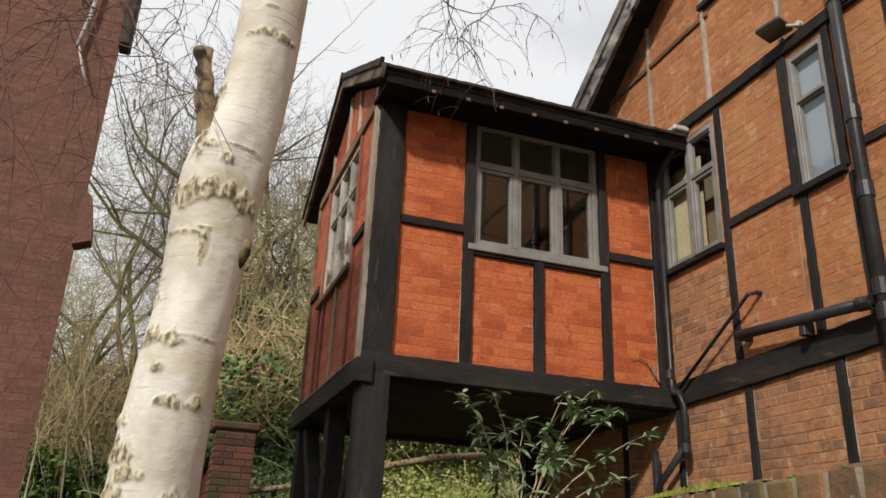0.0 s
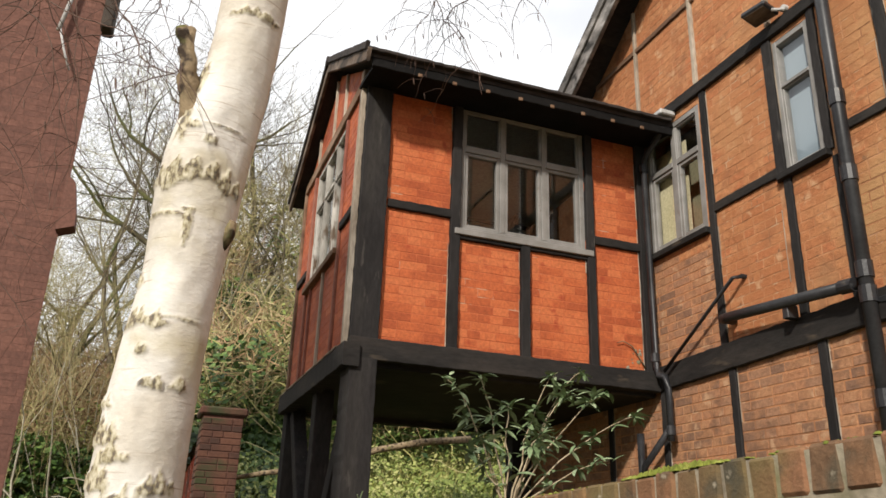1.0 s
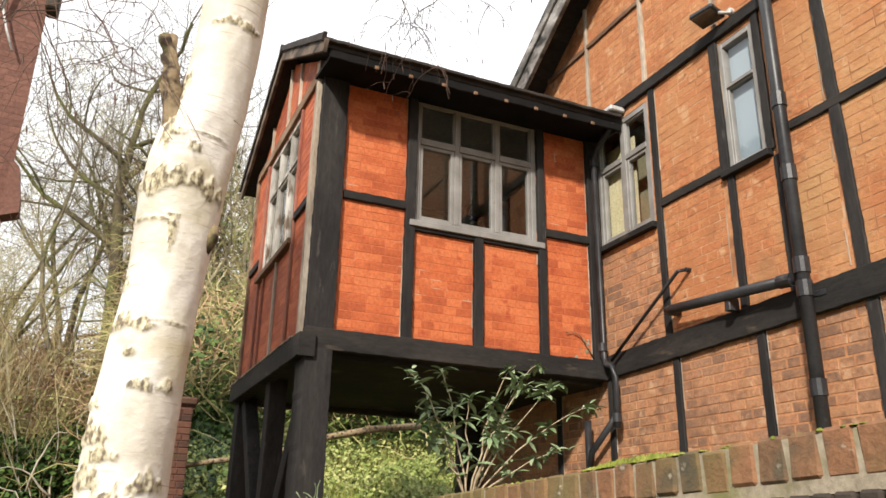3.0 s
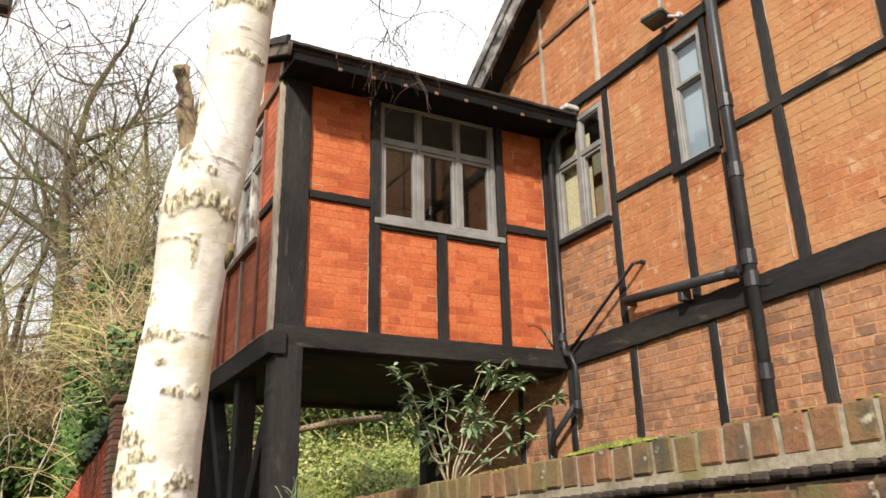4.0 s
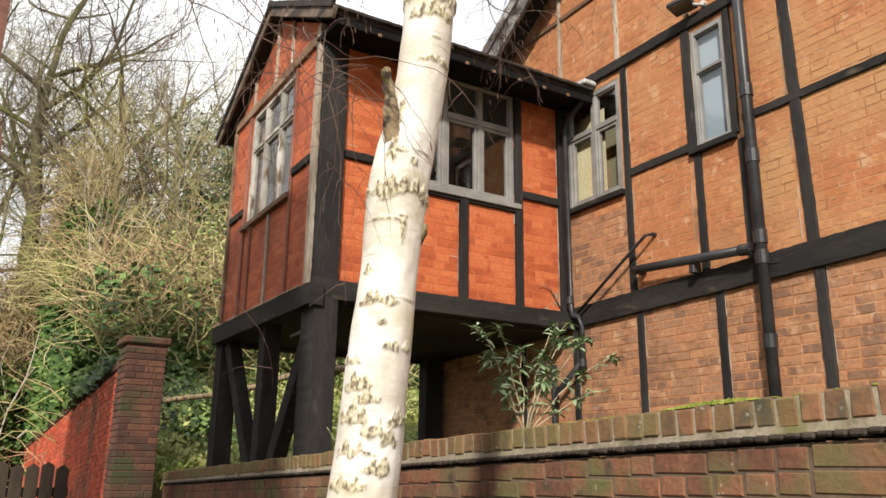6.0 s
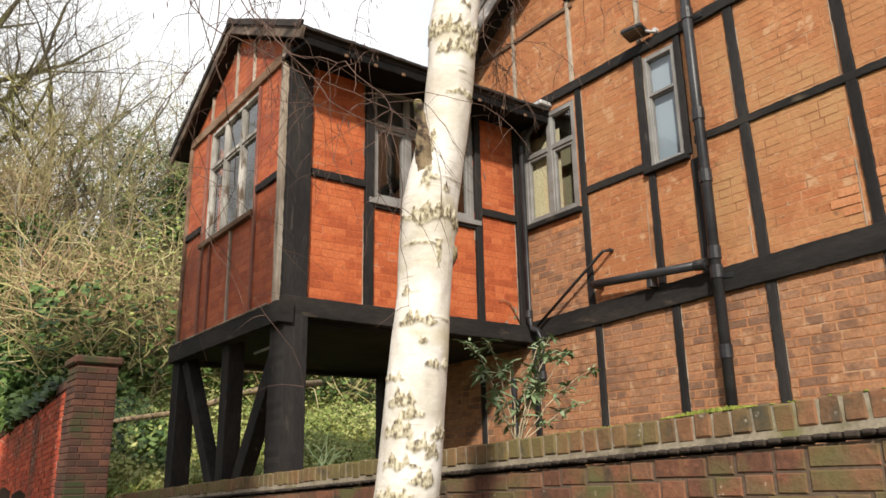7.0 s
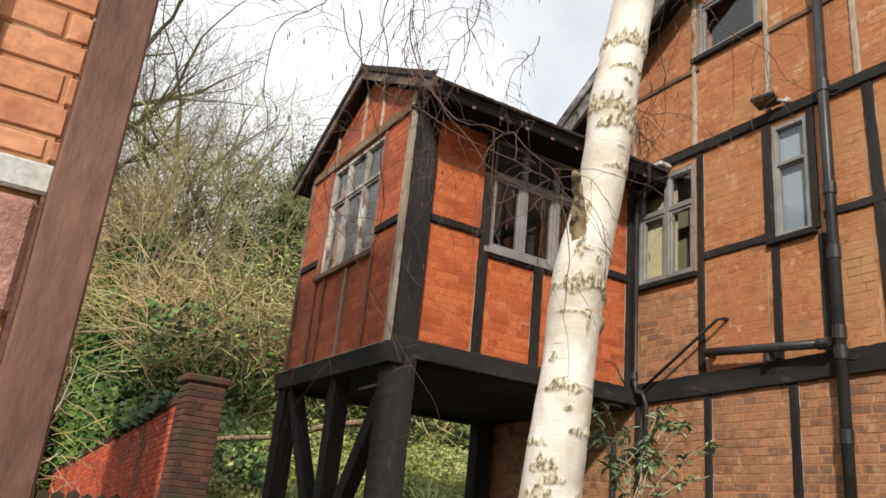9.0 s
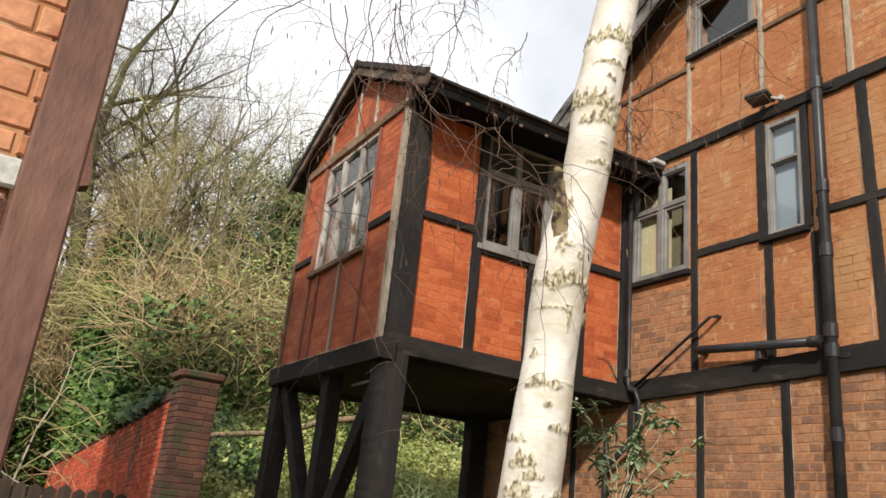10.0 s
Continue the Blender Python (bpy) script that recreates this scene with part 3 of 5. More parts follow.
def wall_with_holes(name, m, u0, u1, z0, z1, holes, thick, material, parent, top=None):
    """A wall slab with rectangular openings, front at local y 0 and back at thick."""
    us = sorted({u0, u1, *[h[0] for h in holes], *[h[1] for h in holes]})
    zs = sorted({z0, z1, *[h[2] for h in holes], *[h[3] for h in holes]})
    verts, faces = [], []
    for i in range(len(us) - 1):
        for j in range(len(zs) - 1):
            a, b, c, d = us[i], us[i + 1], zs[j], zs[j + 1]
            if any(h[0] <= a and b <= h[1] and h[2] <= c and d <= h[3] for h in holes):
                continue
            n = len(verts)
            verts += [(a, 0, c), (b, 0, c), (b, 0, d), (a, 0, d), (a, thick, c), (b, thick, c), (b, thick, d), (a, thick, d)]
            faces += [(n, n + 1, n + 2, n + 3), (n + 5, n + 4, n + 7, n + 6)]
            hole = lambda p, q, r, s: any(h[0] <= p and q <= h[1] and h[2] <= r and s <= h[3] for h in holes)
            if i == 0 or hole(us[i - 1], a, c, d):
                faces.append((n, n + 3, n + 7, n + 4))
            if i == len(us) - 2 or hole(b, us[i + 2], c, d):
                faces.append((n + 1, n + 5, n + 6, n + 2))
            if j == 0 or hole(a, b, zs[j - 1], c):
                faces.append((n, n + 4, n + 5, n + 1))
            if j == len(zs) - 2 or hole(a, b, d, zs[j + 2]):
                faces.append((n + 3, n + 2, n + 6, n + 7))
    if top:
        n = len(verts)
        k = len(top)
        verts += [(u, 0, z) for u, z in top] + [(u, thick, z) for u, z in top]
        faces += [tuple(n + i for i in range(k)), tuple(n + k + i for i in range(k - 1, -1, -1))]
        faces += [(n + i, n + k + i, n + k + (i + 1) % k, n + (i + 1) % k) for i in range(k)]
    return meshed(name, [m @ Vector(v) for v in verts], faces, material, parent, weld=True)


SOUTH, WEST = on_south(FY), on_west(FX)
sw = wall_with_holes("south_wall", SOUTH, FX + 0.02, BX1 - 0.02, 2.96, 5.24, [(2.30, 3.45, 4.06, 5.20)], 0.14, M_MORTAR_PAINT, annexe)
ww = wall_with_holes("gable_wall", WEST, -BY1, -FY - 0.005, 2.96, 5.20, [(-7.38, -6.17, 3.98, 5.18)], 0.14, M_MORTAR_PAINT, annexe,
                     top=[(-BY1, 5.20), (-FY - 0.005, 5.20), (-FY - 0.005, gable_line(FY)), (-6.67, gable_line(6.67)), (-BY1, gable_line(BY1))])
wall_with_holes("inner_lining", on_south(FY + 0.142), FX + 0.16, BX1 - 0.02, 2.99, 5.24, [(2.30, 3.45, 4.06, 5.20)], 0.012, M_DARKROOM, annexe)
wall_with_holes("inner_lining", on_west(FX + 0.142), -BY1 + 0.15, -FY - 0.16, 2.99, 5.24, [(-7.38, -6.17, 3.98, 5.18)], 0.012, M_DARKROOM, annexe)
box("north_wall", FX + 0.14, BX1, BY1 - 0.14, BY1, 2.96, 5.2, M_DARKROOM, annexe)
box("floor_deck", FX + 0.02, BX1 - 0.02, FY + 0.02, BY1 - 0.02, 2.90, 2.955, M_BLACK_FLAT, annexe, "black boarded underside")
box("inner_ceiling", FX + 0.14, BX1, FY + 0.14, BY1 - 0.14, 5.24, 5.27, M_DARKROOM, annexe)
box("inner_floor", FX + 0.14, BX1, FY + 0.14, BY1 - 0.14, 2.96, 2.98, M_DARKROOM, annexe)

TY = FY - 0.012               # centre plane of the south timbers
Zv, Xv, Yv = (0, 0, 1), (1, 0, 0), (0, 1, 0)


def south_post(x0, x1, z0, z1, name="stud", mat=M_BLACK, d=0.06):
    bar(name, ((x0 + x1) / 2, TY, z0), ((x0 + x1) / 2, TY, z1), Xv, x1 - x0, d, mat, annexe)


def south_rail(x0, x1, z0, z1, name="rail", d=0.05):
    bar(name, (x0, TY + 0.005, (z0 + z1) / 2), (x1, TY + 0.005, (z0 + z1) / 2), Zv, z1 - z0, d, M_BLACK_FLAT, annexe)


south_post(1.475, 1.685, 3.07, 5.30, "corner_post", d=0.07)
south_post(2.22, 2.30, 3.08, 5.26)
south_post(3.45, 3.52, 3.08, 5.26)
south_post(2.835, 2.915, 3.08, 4.02)
south_post(3.97, 4.07, 3.08, 5.26)
south_rail(1.70, 2.22, 4.152, 4.222)
south_rail(3.52, 3.97, 4.14, 4.215)
south_rail(2.30, 3.45, 3.985, 4.035)
bar("beam", (1.47, FY - 0.03, 3.01), (4.05, FY - 0.03, 3.01), Zv, 0.16, 0.12, M_BLACK_FLAT, annexe, "heavy black floor beam")
bar("beam", (FX - 0.01, 5.40, 2.955), (FX - 0.01, 8.02, 2.955), Zv, 0.17, 0.12, M_BLACK_FLAT, annexe)
bar("beam", (1.47, BY1 - 0.03, 2.94), (4.05, BY1 - 0.03, 2.94), Zv, 0.17, 0.12, M_BLACK_FLAT, annexe)
# pale flashing line on the gable beam
bar("flashing", (FX - 0.068, 5.62, 3.045), (FX - 0.068, 8.0, 3.045), Zv, 0.014, 0.02, M_PALE, annexe, "thin pale weathered strip")


def GX(d=0.012):
    return FX - d


def gable_strip(y0, y1, z0, z1, mat, name="strip", d=0.03):
    bar(name, (GX(), (y0 + y1) / 2, z0), (GX(), (y0 + y1) / 2, z1), Yv, y1 - y0, d, mat, annexe)


def gable_rail(y0, y1, z0, z1, mat, name="rail", d=0.035):
    bar(name, (GX(), y0, (z0 + z1) / 2), (GX(), y1, (z0 + z1) / 2), Zv, z1 - z0, d, mat, annexe)


bar("corner_board", (GX(0.02), 5.575, 3.06), (GX(0.02), 5.575, 5.34), Yv, 0.085, 0.05, M_PALE, annexe, "pale weathered corner board")
gable_strip(7.91, 7.98, 3.06, 5.2, M_BROWN_RAIL, "corner_board")
gable_strip(6.645, 6.672, 3.06, 3.93, M_PALE)
gable_strip(7.17, 7.21, 3.06, 3.93, M_STRIP, d=0.027)
gable_strip(6.11, 6.15, 3.06, 5.18, M_STRIP, d=0.027)
gable_strip(7.40, 7.45, 3.06, 5.18, M_STRIP, d=0.027)
gable_rail(5.62, 7.95, 5.20, 5.30, M_BROWN_RAIL, "tie_beam")
gable_rail(5.62, 6.10, 4.13, 4.20, M_BLACK_FLAT)
gable_rail(7.46, 7.90, 4.13, 4.20, M_BLACK_FLAT)
gable_strip(6.715, 6.742, 5.30, gable_line(6.73), M_PALE)
gable_strip(6.285, 6.31, 5.30, gable_line(6.28), M_PALE)
gable_strip(7.345, 7.37, 5.30, gable_line(7.36), M_PALE)

# legs and braces
LX = FX + 0.085
bar("leg", (1.575, 5.565, 1.2), (1.575, 5.565, 2.94), Xv, 0.20, 0.27, M_BLACK, annexe)
bar("leg", (LX, 6.67, 1.2), (LX, 6.67, 2.90), Yv, 0.16, 0.15, M_BLACK, annexe)
bar("leg", (LX, 7.96, 1.2), (LX, 7.96, 2.90), Yv, 0.20, 0.18, M_BLACK, annexe)
bar("brace", (LX, 7.80, 2.86), (LX, 6.78, 1.45), Yv, 0.14, 0.12, M_BLACK, annexe)
bar("brace", (LX + 0.03, 5.62, 2.90), (LX + 0.03, 6.60, 1.45), Yv, 0.15, 0.12, M_BLACK, annexe)
tube("lead_pipe", [(1.72, 6.55, 2.80), (1.72, 5.75, 2.82)], 0.012, M_ALU, annexe, "thin pale pipe under the floor")
bar("leg", (3.95, 7.86, 1.3), (3.95, 7.86, 2.90), Xv, 0.22, 0.18, M_BLACK, annexe)

# roof
def roof_slab(ya, za, yb, zb, x0, x1, t, name, mat, parent):
    v = [(x, y, z + dz) for x in (x0, x1) for y, z in ((ya, za), (yb, zb)) for dz in (0, -t)]
    f = [(0, 2, 6, 4), (1, 5, 7, 3), (0, 1, 3, 2), (4, 6, 7, 5), (0, 4, 5, 1), (2, 3, 7, 6)]
    return meshed(name, *outward(v, f), mat, parent)


RX0 = 1.37
roof_slab(5.08, 5.22, 6.67, 6.06, RX0, 4.09, 0.05, "roof_slope", M_ROOF, annexe)
roof_slab(8.26, 5.22, 6.67, 6.06, RX0, 4.09, 0.05, "roof_slope", M_ROOF, annexe)
roof_slab(5.12, 5.15, FY + 0.05, 5.20, RX0 + 0.05, 4.08, 0.03, "soffit", M_PITCH, annexe)
bar("fascia", (RX0 + 0.03, 5.10, 5.15), (4.08, 5.10, 5.15), Zv, 0.11, 0.03, M_PITCH, annexe)
bar("eaves_tile", (RX0 - 0.02, 5.07, 5.215), (4.05, 5.07, 5.215), Yv, 0.07, 0.03, M_ROOF, annexe, jitter=0.005)
bar("barge_board", (RX0 - 0.012, 5.05, 5.165), (RX0 - 0.012, 6.67, 6.02), Zv, 0.105, 0.03, M_BARGE_BROWN, annexe, "weathered brown barge board")
bar("barge_board", (RX0 - 0.012, 8.28, 5.165), (RX0 - 0.012, 6.67, 6.02), Zv, 0.105, 0.03, M_BARGE_BROWN, annexe, "weathered brown barge board")
for yy0, yy1 in ((5.04, 6.67), (8.29, 6.67)):
    bar("verge_tile", (RX0 - 0.03, yy0, 5.235), (RX0 - 0.03, yy1, 6.095), Yv, 0.06, 0.032, M_ROOF, annexe, jitter=0.004)
tube("ridge_tile", [(RX0 - 0.05, 6.67, 6.08), (4.09, 6.67, 6.08)], 0.055, M_ROOF, annexe)
for i in range(8):
    x = 1.78 + 0.285 * i
    bar("rafter", (x, 5.14, 5.165), (x, 5.60, 5.43), Xv, 0.045, 0.07, M_BLACK, annexe)
    box("rafter_end", x - 0.018, x + 0.018, 5.075, 5.087, 5.085, 5.115, M_BROWN_RAIL, annexe, "small weathered rafter end")

# south window of the annexe
def window(parent, m, u0, u1, z0, z1, mullions, transom, mat, glass, label, frame=0.05, sill_mat=None, depth=0.07, sill_over=0.05, inner=0.03, upper=None):
    """A casement window in wall coordinates: frame, mullions, transom, sashes, a pane for each light."""
    win = new("window", None)
    win.parent = parent
    p = parent
    up = Vector((0, 0, 0))
    while p is not None:
        up += p.location
        p = p.parent
    win.location = -up
    win["label"] = label

    def piece(name, a0, a1, c0, c1, y0, y1, material, bevel=0.004):
        v, f = box_data(a0, a1, y0, y1, c0, c1, bevel)
        return meshed(name, [m @ Vector(q) for q in v], f, material, win)

    f = frame
    piece("frame_stile", u0, u0 + f, z0, z1, 0.0, depth, mat)
    piece("frame_stile", u1 - f, u1, z0, z1, 0.0, depth, mat)
    piece("frame_head", u0 + f, u1 - f, z1 - f, z1, 0.002, depth, mat)
    piece("frame_foot", u0 + f, u1 - f, z0, z0 + f, 0.002, depth, mat)
    edges = [u0 + f]
    for a, b in mullions:
        piece("mullion", a, b, z0 + f, z1 - f, 0.004, depth, mat)
        edges += [a, b]
    edges.append(u1 - f)
    for k in range(0, len(edges), 2):
        a, b = edges[k], edges[k + 1]
        lights = [(z0 + f, z1 - f)]
        if transom:
            piece("transom", a, b, transom[0], transom[1], 0.0, depth, mat)
            lights = [(z0 + f, transom[0]), (transom[1], z1 - f)]
        for n, (c, d) in enumerate(lights):
            s = inner if n == 0 else inner * 0.45
            piece("sash_stile", a, a + s, c, d, 0.012, depth - 0.01, mat)
            piece("sash_stile", b - s, b, c, d, 0.012, depth - 0.01, mat)
            piece("sash_rail", a + s, b - s, c, c + s, 0.014, depth - 0.01, mat)
            piece("sash_rail", a + s, b - s, d - s, d, 0.014, depth - 0.01, mat)
            pa, pb, pc_, pd = a + s - 0.003, b - s + 0.003, c + s - 0.003, d - s + 0.003
            pane = meshed("pane", [m @ Vector(q) for q in ((pa, 0.036, pc_), (pb, 0.036, pc_), (pb, 0.036, pd), (pa, 0.036, pd))], [(0, 1, 2, 3)], glass, win)
            pane.visible_shadow = False
    if sill_mat:
        piece("sill", u0 - sill_over, u1 + sill_over, z0 - 0.045, z0 + 0.006, -0.055, depth, sill_mat)
    return win


window(annexe, SOUTH, 2.30, 3.45, 4.06, 5.20, [(2.66, 2.705), (3.045, 3.09)], (4.775, 4.83), M_SASH, M_GLASS, "three-light grey painted casement window", 0.045, M_SASH)
window(annexe, WEST, -7.38, -6.17, 3.98, 5.18, [(-7.02, -6.975), (-6.60, -6.555)], (4.765, 4.805), M_SASH_WORN, M_GLASS, "three-light weathered casement window with peeling paint", 0.04, M_BROWN_RAIL, inner=0.022)

# brick infill of the annexe
sp = []
for a, b, c, d in ((1.70, 2.22, 3.09, 4.14), (1.70, 2.22, 4.215, 5.22), (3.52, 3.97, 3.09, 4.14), (3.52, 3.97, 4.215, 5.22), (2.30, 2.835, 3.09, 3.985), (2.915, 3.45, 3.09, 3.985)):
    sp += courses(a + 0.004, b - 0.004, c + 0.003, d, 0.068, 0.215, 0.007)
lay_parts(sp, SOUTH, M_BRICK_PAINT, sw, 0.002, wob=0.0006)
gp = []
for a, b, c, d in ((5.625, 6.10, 3.05, 5.2), (6.16, 6.64, 3.05, 3.93), (6.68, 7.17, 3.05, 3.93), (7.22, 7.40, 3.05, 3.93), (7.46, 7.90, 3.05, 5.2)):
    gp += courses(-b + 0.003, -a - 0.003, c, d, 0.068, 0.215, 0.006)
gp += courses(-7.95, -5.55, 5.30, 6.1, 0.068, 0.215, 0.006, top=lambda u: gable_line(-u))
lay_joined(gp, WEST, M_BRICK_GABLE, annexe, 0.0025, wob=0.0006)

# ---- the house ----
HX = 4.09
HOUSE = on_west(HX)
house = thing("timber_framed_house", "tall gabled timber-framed house with tan brick infill", "house", (8, 2, 0))
PITCH = 0.64
APEX = (2.0, 6.17 + PITCH * (6.40 - 2.0))


def rake(y):
    return 6.17 + PITCH * (6.40 - y) if y > APEX[0] else APEX[1] - PITCH * (APEX[0] - y)


HY0, HY1 = -4.2, 8.2
HOLES = [(-5.485, -4.735, 4.10, 5.22), (-3.885, -3.535, 4.20, 5.25), (-4.69, -3.95, 6.34, 6.98)]


def gabled_wall(name, m, u0, u1, z0, head, holes, thick, material, parent, peak):
    us = sorted({u0, u1, peak, *[h[0] for h in holes], *[h[1] for h in holes]})
    verts, faces = [], []
    for a, b in zip(us, us[1:]):
        cuts = sorted((h[2], h[3]) for h in holes if h[0] <= a and b <= h[1])
        low = z0
        for c, d in cuts + [(None, None)]:
            ta, tb = (c, c) if c is not None else (head(a), head(b))
            n = len(verts)
            verts += [(a, y, z) for y in (0, thick) for z in (low, ta)] + [(b, y, z) for y in (0, thick) for z in (low, tb)]
            faces += [(n, n + 4, n + 5, n + 1), (n + 2, n + 3, n + 7, n + 6), (n, n + 1, n + 3, n + 2), (n + 4, n + 6, n + 7, n + 5), (n + 1, n + 5, n + 7, n + 3), (n, n + 2, n + 6, n + 4)]
            low = d
    return meshed(name, [m @ Vector(v) for v in verts], faces, material, parent, weld=True)


hw = gabled_wall("gable_wall", HOUSE, -HY1, -HY0, 0.0, lambda u: rake(-u), HOLES, 0.22, M_MORTAR_TAN, house, -APEX[0])
box("side_wall", HX + 0.22, 14, HY1 - 0.24, HY1, 0, 4.9, M_MORTAR_TAN, house)
box("side_wall", HX + 0.22, 14, HY0, HY0 + 0.24, 0, 4.9, M_MORTAR_TAN, house)
box("back_wall", 13.8, 14, HY0 + 0.24, HY1 - 0.24, 0, 5.2, M_MORTAR_TAN, house)
box("upper_floor", HX + 0.22, 8, HY0 + 0.24, HY1 - 0.24, 3.0, 3.1, M_DARKROOM, house)
box("inner_ceiling", HX + 0.22, 8, HY0 + 0.24, HY1 - 0.24, 5.30, 5.36, M_PLASTER, house)
box("inner_wall", 5.6, 5.75, HY0 + 0.24, HY1 - 0.24, 3.1, 5.30, M_PLASTER, house, "cream plaster room wall")
box("inner_wall", HX + 0.22, 5.6, 4.3, 4.4, 3.1, 5.30, M_PLASTER, house)
box("inner_wall", 5.6, 5.75, HY0 + 0.24, HY1 - 0.24, 5.36, 7.0, M_DARKROOM, house)
box("inner_ceiling", HX + 0.22, 8, 1.0, 5.4, 7.04, 7.1, M_DARKROOM, house)
# backing of the narrow window, coloured as if its glass mirrored the sky
box("window_blind", HX + 0.075, HX + 0.08, 3.54, 3.88, 4.22, 5.23, M_SKY_TINT, house, "pale blind behind the glass", 0)
box("curtain", HX + 0.225, HX + 0.228, 4.60, 6.0, 4.97, 5.25, M_DARKROOM, house, "dull blind in the top of the window", 0)
box("curtain", HX + 0.23, HX + 0.24, 4.60, 6.0, 4.10, 4.97, M_OLIVE, house, "dull olive curtain behind the glass", 0)
box("curtain", HX + 0.085, HX + 0.095, 5.04, 5.48, 4.10, 5.05, M_PLASTER, house, "cream curtain behind the glass", 0)

HT = HX - 0.008


def h_post(y0, y1, z0, z1, mat=M_BLACK, name="stud", d=0.026, lean=0.0):
    bar(name, (HT, (y0 + y1) / 2 - lean, z0), (HT, (y0 + y1) / 2, z1), Yv, y1 - y0, d, mat, house)


def h_rail(y0, y1, z0, z1, mat=M_BLACK_FLAT, name="rail", d=0.031):
    bar(name, (HT, y0, (z0 + z1) / 2), (HT, y1, (z0 + z1) / 2), Zv, z1 - z0, d, mat, house)


bar("band_beam", (HT, HY0, 3.31), (HT, 8.2, 2.96), Zv, 0.19, 0.07, M_BLACK_FLAT, house)
h_rail(HY0, 7.5, 5.29, 5.39, name="band_beam", d=0.06)
h_rail(4.63, 3.95, 4.200, 4.272)
h_rail(3.42, HY0, 4.262, 4.328)
MID = [(4.63, 4.70), (3.88, 3.965), (3.40, 3.48), (2.95, 3.035), (2.12, 2.20), (1.28, 1.36), (0.44, 0.52), (-0.4, -0.32)]
for y0, y1 in MID:
    if (y0, y1) == (3.88, 3.965):
        h_post(y0, y1, 4.16, 5.29)
        h_post(3.843, 3.913, 3.1, 4.17)
    else:
        h_post(y0, y1, 3.1, 5.29 if (y0, y1) != (3.40, 3.48) else 4.14, lean=0.045 if y1 < 3.3 else 0.0)
LOWS = [(6.20, 6.27), (5.40, 5.47), (4.572, 4.642), (3.735, 3.805), (2.893, 2.973), (2.06, 2.13), (1.23, 1.31), (0.44, 0.52), (-0.4, -0.32)]
for y0, y1 in LOWS:
    h_post(y0, y1, 0.4, 3.08)
h_post(8.06, 8.2, 0.4, 3.03)
h_post(3.462, 3.528, 4.2, 5.29)
UPS = [(5.525, 5.565), (4.70, 4.745), (3.855, 3.90), (3.03, 3.08), (2.2, 2.25), (1.36, 1.41), (0.5, 0.55)]
for y0, y1 in UPS:
    h_post(y0, y1, 5.39, min(rake(y0) - 0.06, 8.2), M_PALE, "strip", 0.035)
h_rail(6.25, 4.66, 6.20, 6.25, M_BROWN_RAIL)
h_rail(3.88, HY0, 6.20, 6.25, M_BROWN_RAIL)
h_rail(5.1, HY0, 7.10, 7.16, M_BROWN_RAIL)

window(house, HOUSE, -5.485, -4.735, 4.10, 5.22, [(-5.13, -5.07)], (4.81, 4.86), M_SASH, M_GLASS, "two-light grey painted window", 0.05, M_BLACK_FLAT, sill_over=0.03)
window(house, HOUSE, -3.885, -3.535, 4.20, 5.25, [], (4.855, 4.885), M_SASH, M_GLASS_SKY, "tall narrow grey painted window", 0.045, M_BLACK_FLAT, sill_over=0.05, inner=0.012)
window(house, HOUSE, -4.69, -3.95, 6.34, 6.98, [], None, M_SASH, M_GLASS_SKY, "small grey painted attic window", 0.05, M_BLACK_FLAT)

# roof of the house: slopes, soffit, barge boards
BGX = 3.80
for ya, yb in ((8.75, APEX[0]), (APEX[0] - (8.75 - APEX[0]), APEX[0])):
    roof_slab(ya, rake(8.75) + 0.09, yb, APEX[1] + 0.09, BGX, 14, 0.09, "roof_slope", M_ROOF, house)
    bar("barge_board", (BGX - 0.02, ya, rake(8.75) - 0.09), (BGX - 0.02, yb, APEX[1] - 0.09), Zv, 0.24, 0.045, M_BARGE, house, "weathered grey barge board")
    bar("barge_board", (BGX - 0.05, ya, rake(8.75) + 0.03), (BGX - 0.05, yb, APEX[1] + 0.03), Zv, 0.12, 0.035, M_BARGE, house)
    roof_slab(ya, rake(8.75) - 0.0, yb, APEX[1] - 0.0, BGX, HX, 0.03, "soffit", M_BLACK_FLAT, house)

# brick infill of the house
def split(lo, hi, posts):
    cuts = sorted([p for p in posts if p[0] < hi and p[1] > lo])
    out, a = [], lo
    for p, q in cuts:
        if p - a > 0.03:
            out.append((a, p))
        a = q
    if hi - a > 0.03:
        out.append((a, hi))
    return out


tier_low, tier_mid, tier_up = [], [], []
for a, b in split(-4.1, 8.05, LOWS):
    tier_low += courses(-b + 0.004, -a - 0.004, 1.15, 3.128, 0.068, 0.218, 0.011)
for a, b in split(-4.1, 5.52, MID):
    for c, d in ((3.128, 4.25), (4.25, 5.29)):
        if a > 4.6:
            c, d = (3.128, 4.05) if c < 4 else (None, None)
        elif 3.47 < a < 3.6 or (3.47 < b < 3.9 and a > 3.3):
            c, d = (3.128, 4.14) if c < 4 else (None, None)
        if c is not None:
            tier_mid += courses(-b + 0.004, -a - 0.004, c, d, 0.068, 0.218, 0.010)
for a, b in split(-4.1, 7.2, UPS):
    for c, d in ((5.39, 6.20), (6.25, 9.0)):
        hole = [r for r in courses(-b + 0.004, -a - 0.004, c, d, 0.068, 0.218, 0.010, top=lambda u: rake(-u) - 0.03)]
        tier_up += [r for r in hole if not (r[0] + r[2] > -4.73 and r[0] < -3.91 and r[1] + r[3] > 6.30 and r[1] < 7.0)]
lows_near = [r for r in tier_low if -4.66 < r[0] < -2.12 and 2.0 < r[1]]
lows_near = sorted(lows_near, key=lambda r: -r[1])[:230]
